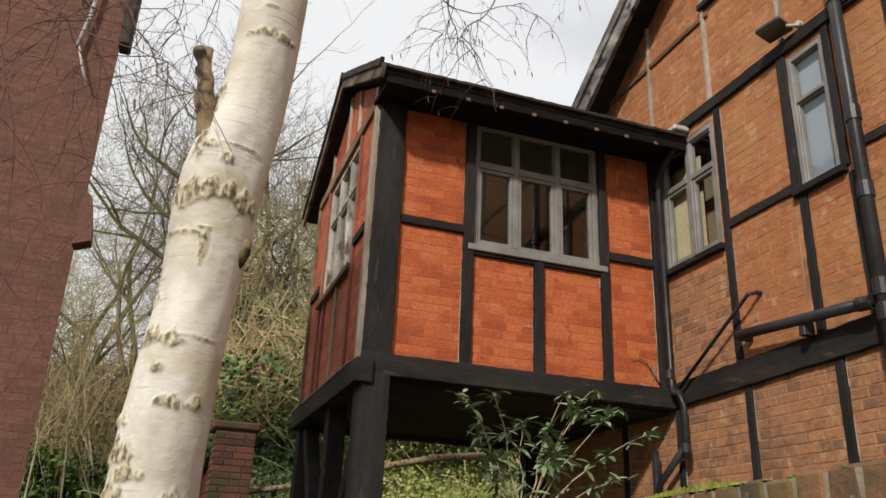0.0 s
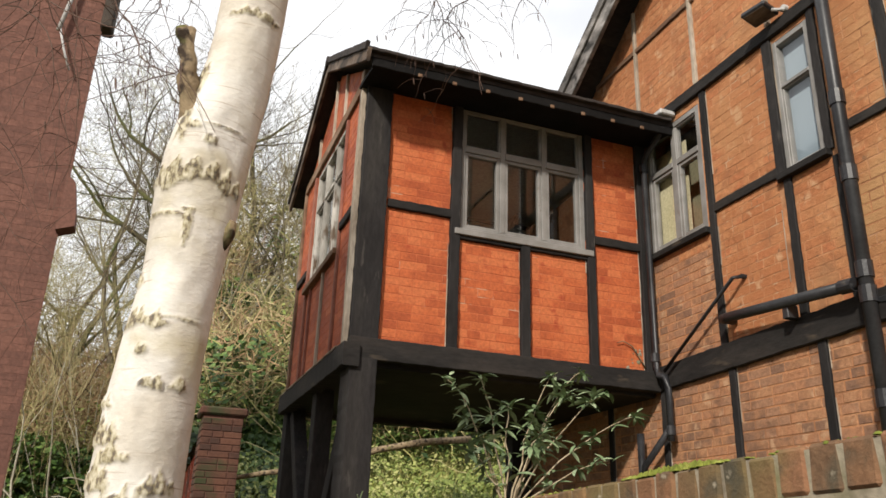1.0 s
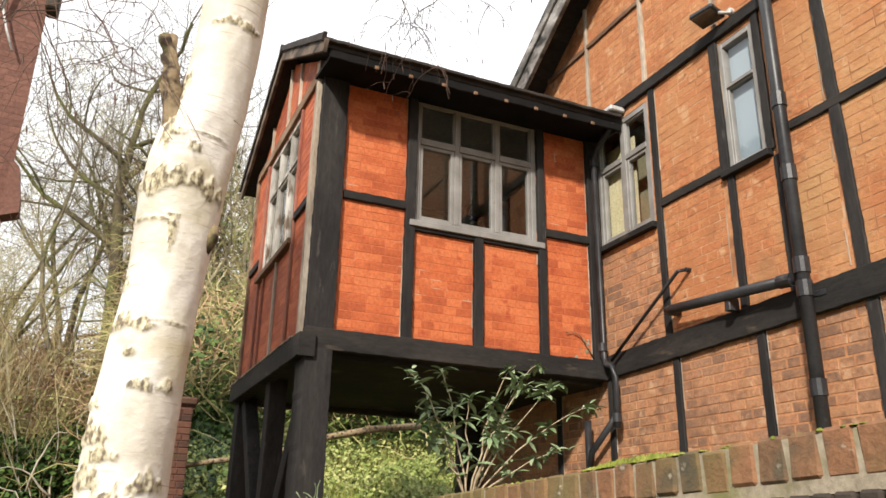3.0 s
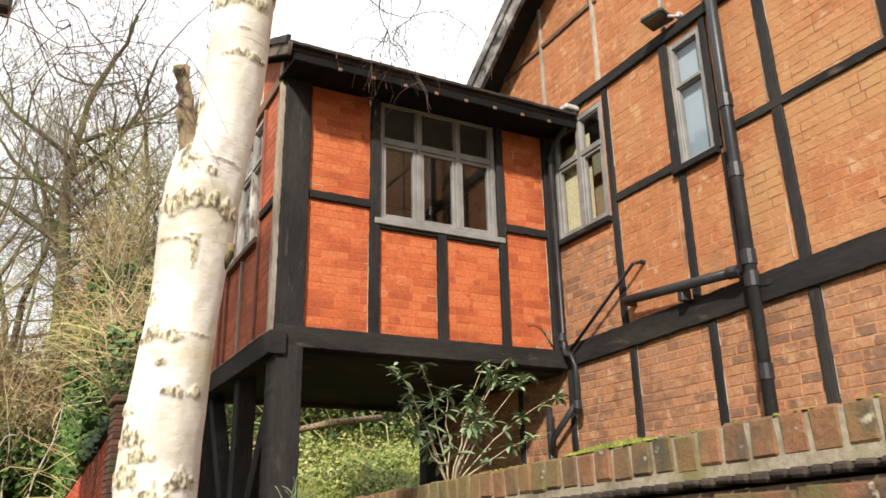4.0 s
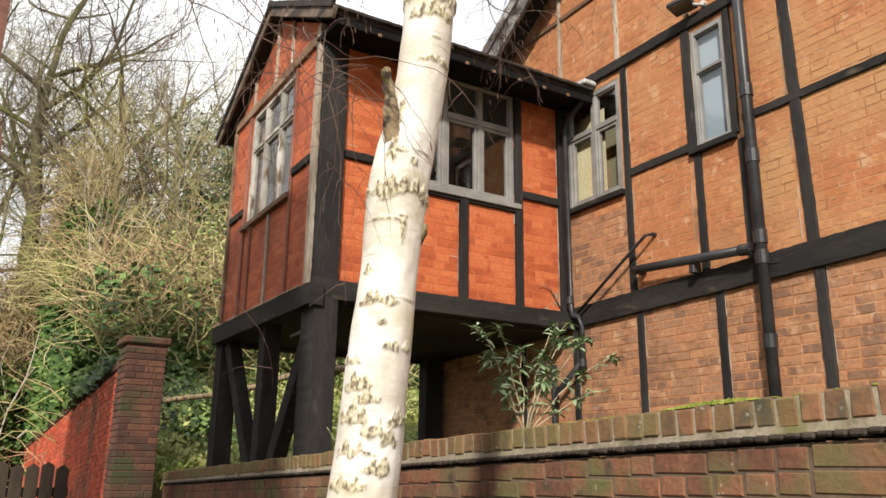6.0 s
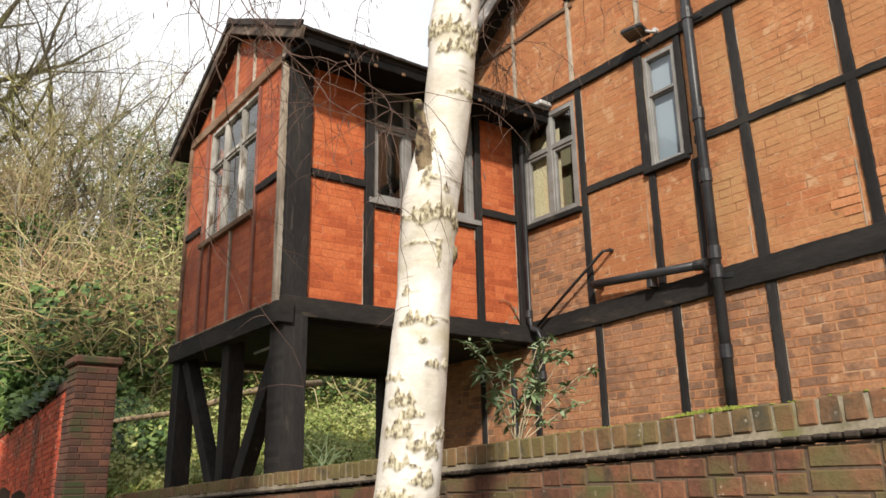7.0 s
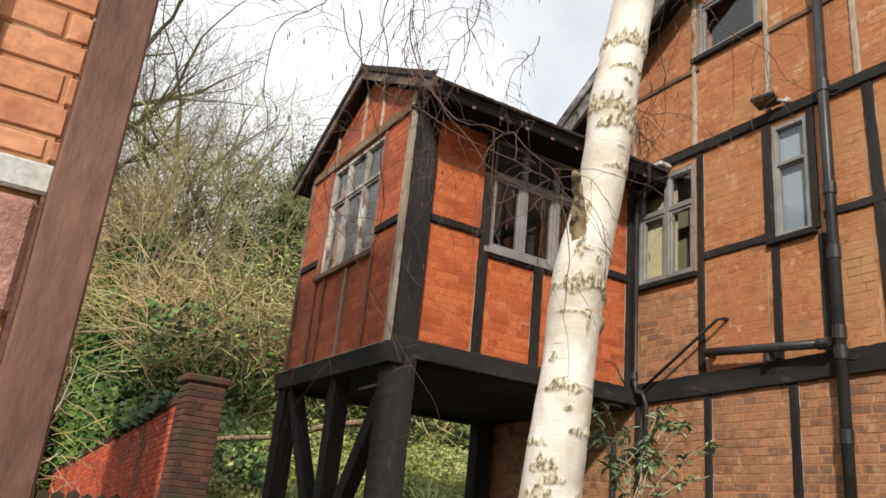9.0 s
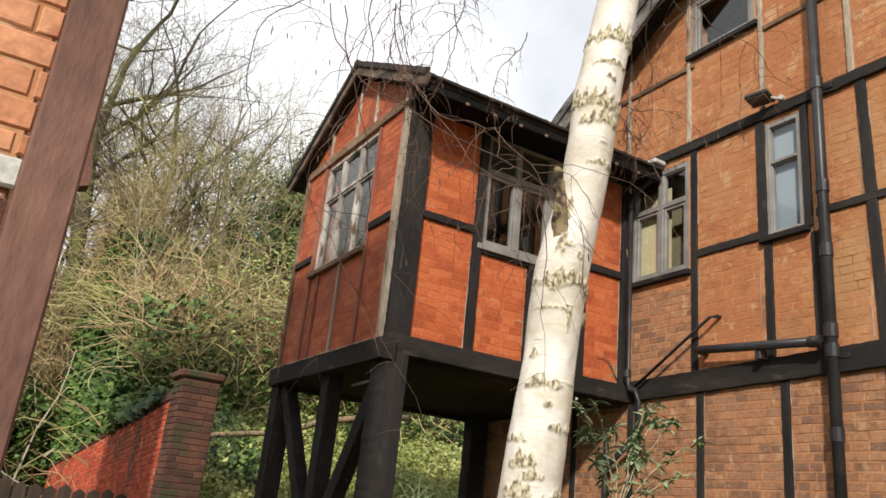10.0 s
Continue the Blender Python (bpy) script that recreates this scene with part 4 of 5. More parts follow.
mids_near = [r for r in tier_mid if r[0] < -4.7 and r[1] < 4.1][:65]
chosen = set(lows_near + mids_near)
low_far = [r for r in tier_low if r not in chosen]
far = [r for r in tier_mid + tier_up if r not in chosen]
lay_parts(lows_near + mids_near, HOUSE, M_BRICK_LOW, hw, 0.003, wob=0.0012)
lay_joined(low_far, HOUSE, M_BRICK_LOW_FAR, house, 0.003, wob=0.0012)
lay_joined(far, HOUSE, M_BRICK_TAN_FAR, house, 0.0016, wob=0.0006)

# ---- pipes, lamp ----
down = thing("downpipe", "black cast-iron downpipe with socketed joints on the house wall", "downpipe", (3.98, 3.29, 1.3))
tube("pipe", [(3.985, 3.30, 1.25), (3.985, 3.30, 8.0)], 0.042, M_IRON, down)
for z in (2.55, 3.15, 3.30, 3.92, 4.45, 5.36, 6.9):
    tube("collar", [(3.985, 3.30, z - 0.05), (3.985, 3.30, z + 0.05)], 0.050, M_IRON, down)
for z in (3.12, 5.33):
    bar("bracket", (4.09, 3.20, z), (4.09, 3.40, z), Zv, 0.04, 0.10, M_IRON, down)
waste = thing("waste_pipe", "black sloping waste pipe joined to the downpipe", "pipe", (3.96, 4.0, 3.2))
tube("pipe", [(4.07, 4.53, 3.31), (3.97, 4.53, 3.305), (3.96, 4.47, 3.30), (3.96, 3.36, 3.225)], 0.036, M_IRON, waste)
tube("collar", [(3.96, 3.46, 3.232), (3.96, 3.36, 3.225)], 0.044, M_IRON, waste)
bar("bracket", (4.0, 3.92, 3.16), (4.0, 3.92, 3.245), Yv, 0.05, 0.09, M_IRON, waste)
corner_pipe = thing("rainwater_pipe", "slim black rainwater pipe in the corner of house and annexe", "downpipe", (4.0, 5.42, 3))
tube("pipe", [(3.99, 5.10, 5.17), (3.99, 5.16, 5.10), (4.0, 5.36, 5.02), (4.0, 5.41, 4.92), (4.0, 5.41, 3.12), (3.99, 5.36, 3.05), (3.99, 5.28, 3.02), (3.99, 5.25, 2.92), (3.99, 5.25, 2.52)], 0.027, M_IRON, corner_pipe)
for z in (4.9, 3.2, 2.6):
    yy = 5.41 if z > 3 else 5.25
    xx = 4.0 if z > 3 else 3.99
    tube("collar", [(xx, yy, z - 0.035), (xx, yy, z + 0.035)], 0.036, M_IRON, corner_pipe)
tube("branch", [(3.99, 5.25, 2.62), (3.99, 5.62, 2.36), (3.99, 5.66, 2.2)], 0.027, M_IRON, corner_pipe)
tube("branch", [(3.99, 5.66, 2.62), (3.99, 5.66, 1.6)], 0.030, M_IRON, corner_pipe)
rod = thing("iron_stay", "thin black iron stay fixed across the house wall", "rod", (4.0, 4.8, 3.3))
tube("rod", [(4.05, 4.40, 3.60), (4.0, 4.42, 3.59), (4.0, 5.30, 3.07)], 0.014, M_IRON, rod)
tube("plate", [(4.09, 4.39, 3.60), (4.05, 4.39, 3.60)], 0.018, M_IRON, rod)

flood = thing("floodlight", "small flat floodlight on a bracket above the narrow window", "lamp", (3.95, 3.84, 5.47))
mm = pose(3.965, 3.825, 5.445, 0, 10, 10)
v, f = box_data(-0.085, 0.085, -0.105, 0.105, -0.022, 0.022, 0.010)
meshed("housing", [mm @ p for p in v], f, M_IRON, flood, "dark grey metal housing")
v, f = box_data(-0.070, 0.070, -0.090, 0.090, -0.027, -0.0225, 0.001)
meshed("lens", [mm @ p for p in v], f, M_BARGE_BROWN, flood)
tube("bracket", [(3.99, 3.73, 5.425), (4.01, 3.70, 5.41), (4.04, 3.685, 5.41), (4.07, 3.685, 5.425)], 0.013, M_ALU, flood)
tube("mount", [(4.075, 3.685, 5.425), (4.045, 3.685, 5.425)], 0.028, M_ALU, flood)

# ---- far walls: pier, red wall, fence ----
pier = thing("brick_pier", "dark brick pier with an overhanging cap at the wall end", "pier", (1.0, 9.35, 0))
px0, px1, py0, py1 = 0.79, 1.22, 9.12, 9.56
pc = box("pier_core", px0 + 0.006, px1 - 0.006, py0 + 0.006, py1, 0, 2.98, M_MORTAR_BROWN, pier)
lay_joined(courses(px0, px1, 0.9, 2.95, 0.07, 0.222, 0.01), on_south(py0 + 0.008), M_BRICK_PIER, pier, 0.012)
lay_joined(courses(-py1, -py0, 0.9, 2.95, 0.07, 0.222, 0.01), on_west(px0 + 0.008), M_BRICK_PIER, pier, 0.012)
box("cap", px0 - 0.04, px1 + 0.04, py0 - 0.04, py1 + 0.04, 2.97, 3.06, M_BRICK_PIER, pier, bevel=0.02)
red_wall = thing("red_brick_wall", "weathered red brick retaining wall running back from the pier", "wall", (0.95, 15, 0))


def red_top(y):
    return 2.88 - 0.069 * (y - 9.7)


v, f = [], []
for i in range(13):
    y = 9.56 + 12.4 * i / 12
    v += [(0.87, y, 0), (1.10, y, 0), (1.10, y, red_top(y)), (0.87, y, red_top(y))]
for i in range(12):
    for k in range(4):
        q = (k + 1) % 4
        f.append((4 * i + k, 4 * i + 4 + k, 4 * i + 4 + q, 4 * i + q))
f += [(0, 1, 2, 3), (51, 50, 49, 48)]
rc = meshed("wall_core", *outward(v, f), M_MORTAR_RED, red_wall)
rr = []
for k in range(26):
    for (u, z, w, h) in courses(-21.9, -9.58, 0.0, 0.07, 0.07, 0.224, 0.010, offset=0.112 * (k % 2)):
        if z < 0.04:
            rr.append((u, red_top(-(u + w / 2)) - 0.11 - 0.07 * (k + 1), w, 0.061))
lay_joined(rr, on_west(0.872), M_BRICK_RED, red_wall, 0.012, wob=0.004)
cp = []
for i in range(int(12.3 / 0.078)):
    y = 9.58 + 0.078 * i
    cp.append(box_data(0.84, 1.12, y, y + 0.066, red_top(y) - 0.10, red_top(y) + random.uniform(0, 0.01), 0.008))
ob = meshed("coping", *joined(cp), M_BRICK_PIER, red_wall)
ob["kind"] = "stuff"
box("vent", 0.855, 0.87, 20.3, 20.55, 1.7, 1.9, M_TILE_DARK, red_wall)

fence = thing("wooden_fence", "dark weathered board fence with pointed board tops", "fence", (-0.8, 7.5, 0))
for i in range(22):
    x = -2.35 + 0.115 * i
    h = 1.66 + random.uniform(-0.03, 0.03)
    v = [(x, 7.5, 0), (x + 0.10, 7.5, 0), (x + 0.10, 7.5, h), (x + 0.05, 7.5, h + 0.035), (x, 7.5, h)]
    v += [(a, b + 0.02, c) for a, b, c in v]
    f = [(0, 1, 2, 3, 4), (9, 8, 7, 6, 5)] + [(k, k + 5, (k + 1) % 5 + 5, (k + 1) % 5) for k in range(5)]
    meshed("board", *outward(v, f), M_FENCE, fence)
for z in (0.4, 1.4):
    box("rail", -2.35, 0.18, 7.522, 7.56, z, z + 0.08, M_FENCE, fence)

# ---- brown building far down the lane ----
brown = thing("brown_brick_building", "dark brown brick building at the lane side", "building", (-3, 9, 0))
v = [(-2.9, 8.133, 0), (-0.87, 8.2, 0), (-1.43, 9.8, 0), (-2.9, 9.8, 0)]
v += [(a, b, 7.6) for a, b, _ in v]
meshed("wall_core", *outward(v, [(3, 2, 1, 0), (4, 5, 6, 7), (0, 1, 5, 4), (1, 2, 6, 5), (2, 3, 7, 6), (3, 0, 4, 7)]), M_MORTAR_BROWN, brown)
skew = Matrix.Translation((-7, 8.0, 0)) @ Matrix.Rotation(math.atan2(0.2, 6.16), 4, "Z")
lay_joined(courses(4.11, 6.125, 0.8, 7.5, 0.068, 0.218, 0.007), skew, M_BROWNWALL, brown, 0.001, wob=0.0003)
box("verge_end", -0.885, -0.76, 8.06, 8.30, 6.80, 7.6, M_TILE_DARK, brown, "dark overhanging verge", 0.02)
v = [(-0.89, 8.08, 4.46), (-0.73, 8.08, 4.52), (-0.74, 8.08, 4.66), (-0.80, 8.08, 4.98), (-0.89, 8.08, 5.06)]
v += [(a, 8.30, c) for a, b, c in v]
meshed("corbel", *outward(v, [(0, 1, 2, 3, 4), (9, 8, 7, 6, 5)] + [(k, k + 5, (k + 1) % 5 + 5, (k + 1) % 5) for k in range(5)]), M_BROWNWALL, brown, "tapering corbel at the corner")
tube("conduit", [(-1.18, 8.11, 7.6), (-1.21, 8.11, 7.1), (-1.27, 8.11, 6.66)], 0.022, M_ALU, brown, "pale bent conduit")
tube("conduit", [(-1.26, 8.11, 6.70), (-1.18, 8.11, 6.45), (-1.09, 8.11, 6.22)], 0.012, M_ALU, brown, "pale bent conduit")

# ---- plain unseen building behind the jamb, added to shade the annexe's gable ----
shade_house = thing("gable_shade_building", "plain unseen building behind the brick jamb, added to shade the annexe gable", "building", (-2.2, 3.3, 0))
box("wall", -2.6, -1.75, 2.0, 4.75, 0, 6.95, M_MORTAR_BROWN, shade_house, "dark brown brick walls", 0.01)
box("roof", -2.65, -1.70, 1.95, 4.80, 6.95, 7.05, M_ROOF, shade_house, "dark flat roof", 0.01)

# ---- near gate post and brick jamb ----
PY = 1.40
jamb = thing("brick_jamb", "orange brick jamb with a grey block and rough pink stone", "wall", (-1.5, 1.5, 0))
jc = box("jamb_core", -1.95, -1.30, PY + 0.035, PY + 0.30, 0, 3.6, M_MORTAR_TAN, jamb, "sandy mortar core")
jr = courses(-1.52, -1.292, 2.265, 3.55, 0.068, 0.215, 0.008, offset=0.06)
lay_parts(jr, on_south(PY + 0.037), M_NEAR_BRICK, jc, 0.007, wob=0.001)
box("grey_block", -1.60, -1.288, PY + 0.018, PY + 0.036, 2.195, 2.255, M_STONE_GREY, jamb, "pale grey concrete block", 0.006)
v, f = box_data(-1.62, -1.298, PY + 0.006, PY + 0.036, 1.96, 2.18, 0.02)
meshed("stone_block", v, f, M_STONE_PINK, jamb, "rough pink stone block")
v, f = box_data(-1.62, -1.305, PY + 0.008, PY + 0.036, 1.70, 1.945, 0.02)
meshed("stone_block", v, f, M_STONE_PINK, jamb, "rough pink stone block")
box("white_board", -1.80, -1.455, PY - 0.0, PY + 0.03, 2.2, 3.4, M_SASH_LIGHT, jamb, "white painted board", 0.004)
gpost = tagged(bar("gate_post", (-1.241, PY + 0.02, 0.0), (-1.241, PY + 0.02, 3.6), Xv, 0.098, 0.10, M_POST, None, jitter=0.002, step=0.2), "tall red-brown painted timber post beside the brick jamb", "post")

# ---- birch ----
birch = thing("birch_tree", "leaning white birch trunk with flaking bark and a sawn-off branch", "tree", (0.08, 1.9, 0))
AX = [(-0.02, 1.93, -0.05), (0.03, 1.90, 0.5), (0.11, 1.86, 1.2), (0.176, 1.81, 1.55), (0.190, 1.785, 1.75), (0.192, 1.765, 1.9), (0.198, 1.752, 2.05), (0.211, 1.747, 2.2), (0.226, 1.744, 2.35),
      (0.239, 1.736, 2.5), (0.262, 1.724, 2.65), (0.276, 1.700, 2.8), (0.281, 1.678, 2.95), (0.279, 1.658, 3.1), (0.286, 1.640, 3.2), (0.335, 1.60, 3.6), (0.42, 1.56, 4.2), (0.5, 1.5, 5.2)]
RD = [0.13, 0.115, 0.102, 0.094, 0.091, 0.088, 0.085, 0.081, 0.081, 0.082, 0.079, 0.076, 0.076, 0.079, 0.074, 0.070, 0.06, 0.05]


def birch_axis(z):
    for k in range(len(AX) - 1):
        if AX[k][2] <= z <= AX[k + 1][2]:
            t = (z - AX[k][2]) / (AX[k + 1][2] - AX[k][2])
            return Vector(AX[k]).lerp(Vector(AX[k + 1]), t), RD[k] * (1 - t) + RD[k + 1] * t
    return Vector(AX[-1]), RD[-1]


def birch_point(z, an, lift=0.0):
    c, r = birch_axis(z)
    rr_ = r * (1 + 0.05 * noise.noise((math.cos(an) * 1.2, math.sin(an) * 1.2, z * 3.0)) + 0.02 * noise.noise((math.cos(an) * 3, math.sin(an) * 3, z * 14)))
    knee = max(0.0, min(1.0, (z - 2.22) / 0.2)) * max(0.0, min(1.0, (2.74 - z) / 0.16))
    swell = 0.024 * knee * max(0.0, math.cos(an + 2.6)) ** 2
    return c + Vector((math.cos(an), math.sin(an), 0)) * (rr_ + lift + swell)


# bark scars: height of the foot, tallest point, compass angle and half width in degrees, how sharply toothed
SCARS = [(3.27, 0.06, -110, 130, 0.9), (3.175, 0.022, -100, 55, 0.6), (3.03, 0.06, -125, 140, 1.0), (2.97, 0.05, -105, 60, 1.0), (2.828, 0.024, -82, 48, 0.8), (2.41, 0.058, -108, 84, 1.0), (2.335, 0.012, -140, 40, 0.3),
         (2.10, 0.042, -132, 42, 1.0), (2.115, 0.008, -85, 45, 0.2), (1.978, 0.032, -97, 15, 1.0), (1.978, 0.028, -62, 14, 1.0), (1.985, 0.006, -80, 30, 0.2),
         (1.875, 0.048, -150, 30, 1.0), (1.835, 0.045, -128, 24, 1.0), (1.79, 0.05, -152, 30, 1.0), (1.755, 0.045, -112, 22, 1.0), (1.70, 0.05, -142, 34, 1.0), (1.785, 0.042, -66, 26, 1.0), (1.735, 0.04, -84, 16, 1.0), (1.66, 0.045, -98, 26, 1.0), (1.62, 0.04, -150, 40, 1.0),
         (2.047, 0.026, -118, 8, 1.0), (2.535, 0.035, -125, 11, 1.0), (2.505, 0.032, -98, 9, 1.0), (2.545, 0.008, -85, 40, 0.2), (2.19, 0.03, -160, 14, 1.0), (2.90, 0.010, -95, 14, 0.3), (3.12, 0.03, -100, 16, 1.0), (1.94, 0.03, -175, 30, 1.0), (2.64, 0.10, -143, 9, 0.6), (2.51, 0.10, -138, 9, 0.6)]


def scar(z, an):
    """How far the bark is broken at a height and angle: rows of pointed flakes over a level foot, and one hanging tear."""
    deg = math.degrees(an)
    best = 0.0
    ragged = 0.5 + 0.5 * noise.noise((deg * 0.16, z * 9, 2.0))
    for z0, h, a0, hw, sharp in SCARS:
        if not z0 - 0.35 * h - 0.02 < z < z0 + h * 1.25:
            continue
        d = abs((deg - a0 + 180) % 360 - 180) / hw
        if d > 1.15:
            continue
        teeth = 1 - sharp * 0.62 * abs(2 * ((deg * 0.042 + 0.55 * noise.noise((deg * 0.06, z0 * 7, 0))) % 1.0) - 1)
        top = z0 + h * teeth * (1.15 - 0.75 * d * d) * (0.72 + 0.55 * ragged)
        foot = z0 - 0.45 * h * noise.noise((deg * 0.05, z0 * 11, 4.0)) - 0.3 * h * (1 - ragged)
        inside = min((top - z), (z - foot), (1.1 - d) * 0.02) / 0.005
        best = max(best, min(1.0, max(0.0, inside)))
    tear = 0.012 * (1 + 1.2 * noise.noise((z * 60, 0, 9))) * max(0.0, (z - 2.255) / 0.09)
    if 2.255 < z < 2.355 and abs(an - math.radians(-100) + (z - 2.3) * 1.2) * 0.08 < tear:
        best = 1.0
    return best


v, f, broken = [], [], []
NS = 120
LEVELS = [0.06 * i for i in range(25)] + [1.5 + 0.0045 * i for i in range(420)] + [3.39 + 0.05 * i for i in range(37)]
for z in LEVELS:
    for k in range(NS):
        an = 2 * math.pi * k / NS - math.pi
        q = scar(z, an) if 1.5 <= z < 3.39 and not 0.2 < an < 2.4 else 0.0
        broken.append(q)
        flake = 0.5 + noise.noise((math.degrees(an) * 0.22, z * 16, 1.0))
        v.append(birch_point(z, an, q * (0.001 + 0.0055 * flake)))
for i in range(len(LEVELS) - 1):
    for k in range(NS):
        q = (k + 1) % NS
        f.append((i * NS + k, i * NS + q, (i + 1) * NS + q, (i + 1) * NS + k))
trunk = meshed("trunk", v, f, M_BIRCH, birch, "white papery bark with toothed olive-brown scars", smooth=True)
trunk.data.attributes.new("scar", "FLOAT", "POINT").data.foreach_set("value", broken)
# sawn-off fork on the lane side
b0, _ = birch_axis(2.56)
b0 = b0 + Vector((-0.006, -0.006, 0.085))
S = lambda out, up, side=0.0: b0 + Vector((-0.90 * out - 0.57 * side, -0.60 * out + 0.82 * side, up))


def rough_bark(ob, amount, size):
    for p in ob.data.vertices:
        p.co += p.normal * amount * noise.noise(p.co * size)
    return ob


def even(points, radii, n):
    """The same line with n steps between its points, bent softly."""
    out, rr = [], []
    for k in range(len(points) - 1):
        for i in range(n):
            t = i / n
            out.append(points[k].lerp(points[k + 1], t))
            rr.append(radii[k] * (1 - t) + radii[k + 1] * t)
    return out + [points[-1]], rr + [radii[-1]]


pts, rad = even([S(0.030, -0.24), S(0.042, -0.17), S(0.051, -0.12), S(0.062, -0.07), S(0.083, -0.01), S(0.098, 0.05), S(0.107, 0.095), S(0.124, 0.128)], [0.012, 0.022, 0.028, 0.030, 0.024, 0.018, 0.015, 0.013], 4)
rough_bark(tube("branch_stub", pts, rad, M_STUB, birch, "brown sawn-off branch stub", 18), 0.010, 45)
tube("branch_stub", [S(0.099, 0.055), S(0.097, 0.10, 0.01), S(0.093, 0.15, 0.014)], [0.0125, 0.0125, 0.0118], M_STUB, birch)
tube("cut_end", [S(0.1235, 0.1275), S(0.1255, 0.1315)], [0.0128, 0.0124], M_CUT, birch, "pale sawn wood")
tube("cut_end", [S(0.093, 0.15, 0.014), S(0.0929, 0.152, 0.014)], [0.0113, 0.0108], M_CUT, birch, "pale sawn wood")
# dark branch scar on the other side
b1, _ = birch_axis(2.335)
tube("branch_scar", [b1 + Vector((0.050, -0.030, -0.045)), b1 + Vector((0.066, -0.036, -0.005)), b1 + Vector((0.074, -0.04, 0.02))], [0.018, 0.020, 0.011], M_STUB, birch, "dark knotted branch scar")

# ---- hanging birch twigs ----


def drooping(start, length, heading, rnd, sag=0.5, n=14, r=0.0022, kink=0.16):
    pts, p, d = [Vector(start)], Vector(start), Vector(heading).normalized()
    for i in range(n):
        d = (d + Vector((rnd.uniform(-kink, kink), rnd.uniform(-kink, kink), rnd.uniform(-kink, kink) - sag / n * 3)).normalized() * 0.35).normalized()
        p = p + d * (length / n)
        pts.append(p.copy())
    return pts, [r * (1 - 0.75 * i / n) for i in range(n + 1)]


def twig_spray(name, start, heading, length, seed, label, side=9, r=0.0028):
    rnd = random.Random(seed)
    parts = []
    pts, rad = drooping(start, length, heading, rnd, 0.35, 22, r)
    parts.append(tube_data(pts, rad, 5))
    for k in range(side):
        i = rnd.randint(3, 20)
        p2, r2 = drooping(pts[i], length * rnd.uniform(0.18, 0.42), Vector((rnd.uniform(-1, 1), rnd.uniform(-0.6, 0.6), rnd.uniform(-0.9, 0.5))), rnd, 0.3, 10, r * 0.55)
        parts.append(tube_data(p2, r2, 4))
        for _ in range(3):
            j = rnd.randint(2, 9)
            p3, r3 = drooping(p2[j], length * rnd.uniform(0.06, 0.14), Vector((rnd.uniform(-1, 1), rnd.uniform(-0.6, 0.6), rnd.uniform(-1, 0.5))), rnd, 0.3, 5, r * 0.36)
            parts.append(tube_data(p3, r3, 3))
            if rnd.random() < 0.25:
                e = p3[-1]
                parts.append(tube_data([e, e + Vector((0.002, 0, -0.012)), e + Vector((0.004, 0, -0.022))], [0.0016, 0.0022, 0.0008], 5))
    ob = meshed(name, *joined(parts), M_BIRCH_TWIG, smooth=False)
    return tagged(ob, label, "twig", "hanging birch twigs")


SPRAYS = [((-0.18, 2.2, 4.35), (0.25, 0.1, -1), 1.45, 1), ((-0.05, 2.4, 4.3), (-0.2, 0.1, -1), 0.9, 2), ((-0.25, 2.5, 4.5), (0.35, 0, -1), 1.0, 3), ((0.05, 2.6, 4.4), (0.2, 0, -1), 0.8, 4),
          ((0.55, 1.7, 4.0), (0.3, 0.1, -1), 1.1, 5), ((0.7, 1.9, 4.2), (0.5, 0, -1), 1.2, 6), ((0.35, 2.3, 4.4), (-0.1, 0, -1), 0.8, 7),
          ((-0.30, 2.3, 3.65), (-0.05, 0.1, -1), 1.7, 8), ((-0.16, 2.4, 3.55), (-0.25, -0.05, -1), 1.6, 9), ((-0.42, 2.3, 3.5), (0.1, 0, -1), 1.5, 10), ((-0.30, 2.1, 3.45), (0.45, 0.05, -0.9), 1.5, 21), ((-0.38, 2.6, 3.7), (0.0, 0, -1), 2.0, 22), ((0.42, 2.3, 3.75), (0.05, 0, -1), 0.45, 11), ((-0.1, 1.9, 3.6), (0.2, 0, -1), 0.6, 12), ((-0.55, 2.2, 3.6), (0.1, 0, -1), 1.2, 13), ((0.95, 2.3, 3.75), (-0.05, 0, -1), 0.75, 31), ((1.15, 2.35, 3.8), (-0.25, 0, -1), 0.85, 32), ((0.80, 2.2, 3.7), (0.25, 0, -1), 0.7, 33), ((0.1, 2.4, 3.8), (0.15, 0, -1), 0.7, 34), ((-0.1, 2.5, 3.85), (-0.15, 0, -1), 0.8, 35)]
for n, (s, h, ln, seed) in enumerate(SPRAYS):
    twig_spray("birch_twig", s, h, ln, seed, "thin drooping bare birch twigs with small catkins")

# ---- buddleja growing from the wall ----
bud = thing("buddleja_shrub", "self-seeded shrub with grey-green narrow leaves growing on the wall top", "shrub", (1.41, 2.76, 1.83))


def leaf_mesh(name, ln, w, material):
    v, f = [], []
    for i in range(5):
        t = i / 4
        ww_ = w * math.sin(math.pi * min(0.97, 0.08 + 0.92 * t)) ** 0.8
        z = -0.25 * ln * t * t
        v += [(ln * t, -ww_ / 2, z + 0.12 * ww_), (ln * t, 0, z), (ln * t, ww_ / 2, z + 0.12 * ww_)]
    for i in range(4):
        a = 3 * i
        f += [(a, a + 3, a + 4, a + 1), (a + 1, a + 4, a + 5, a + 2)]
    me = bpy.data.meshes.new(name)
    me.from_pydata(v, [], f)
    me.materials.append(material)
    me.polygons.foreach_set("use_smooth", [True] * len(me.polygons))
    return me


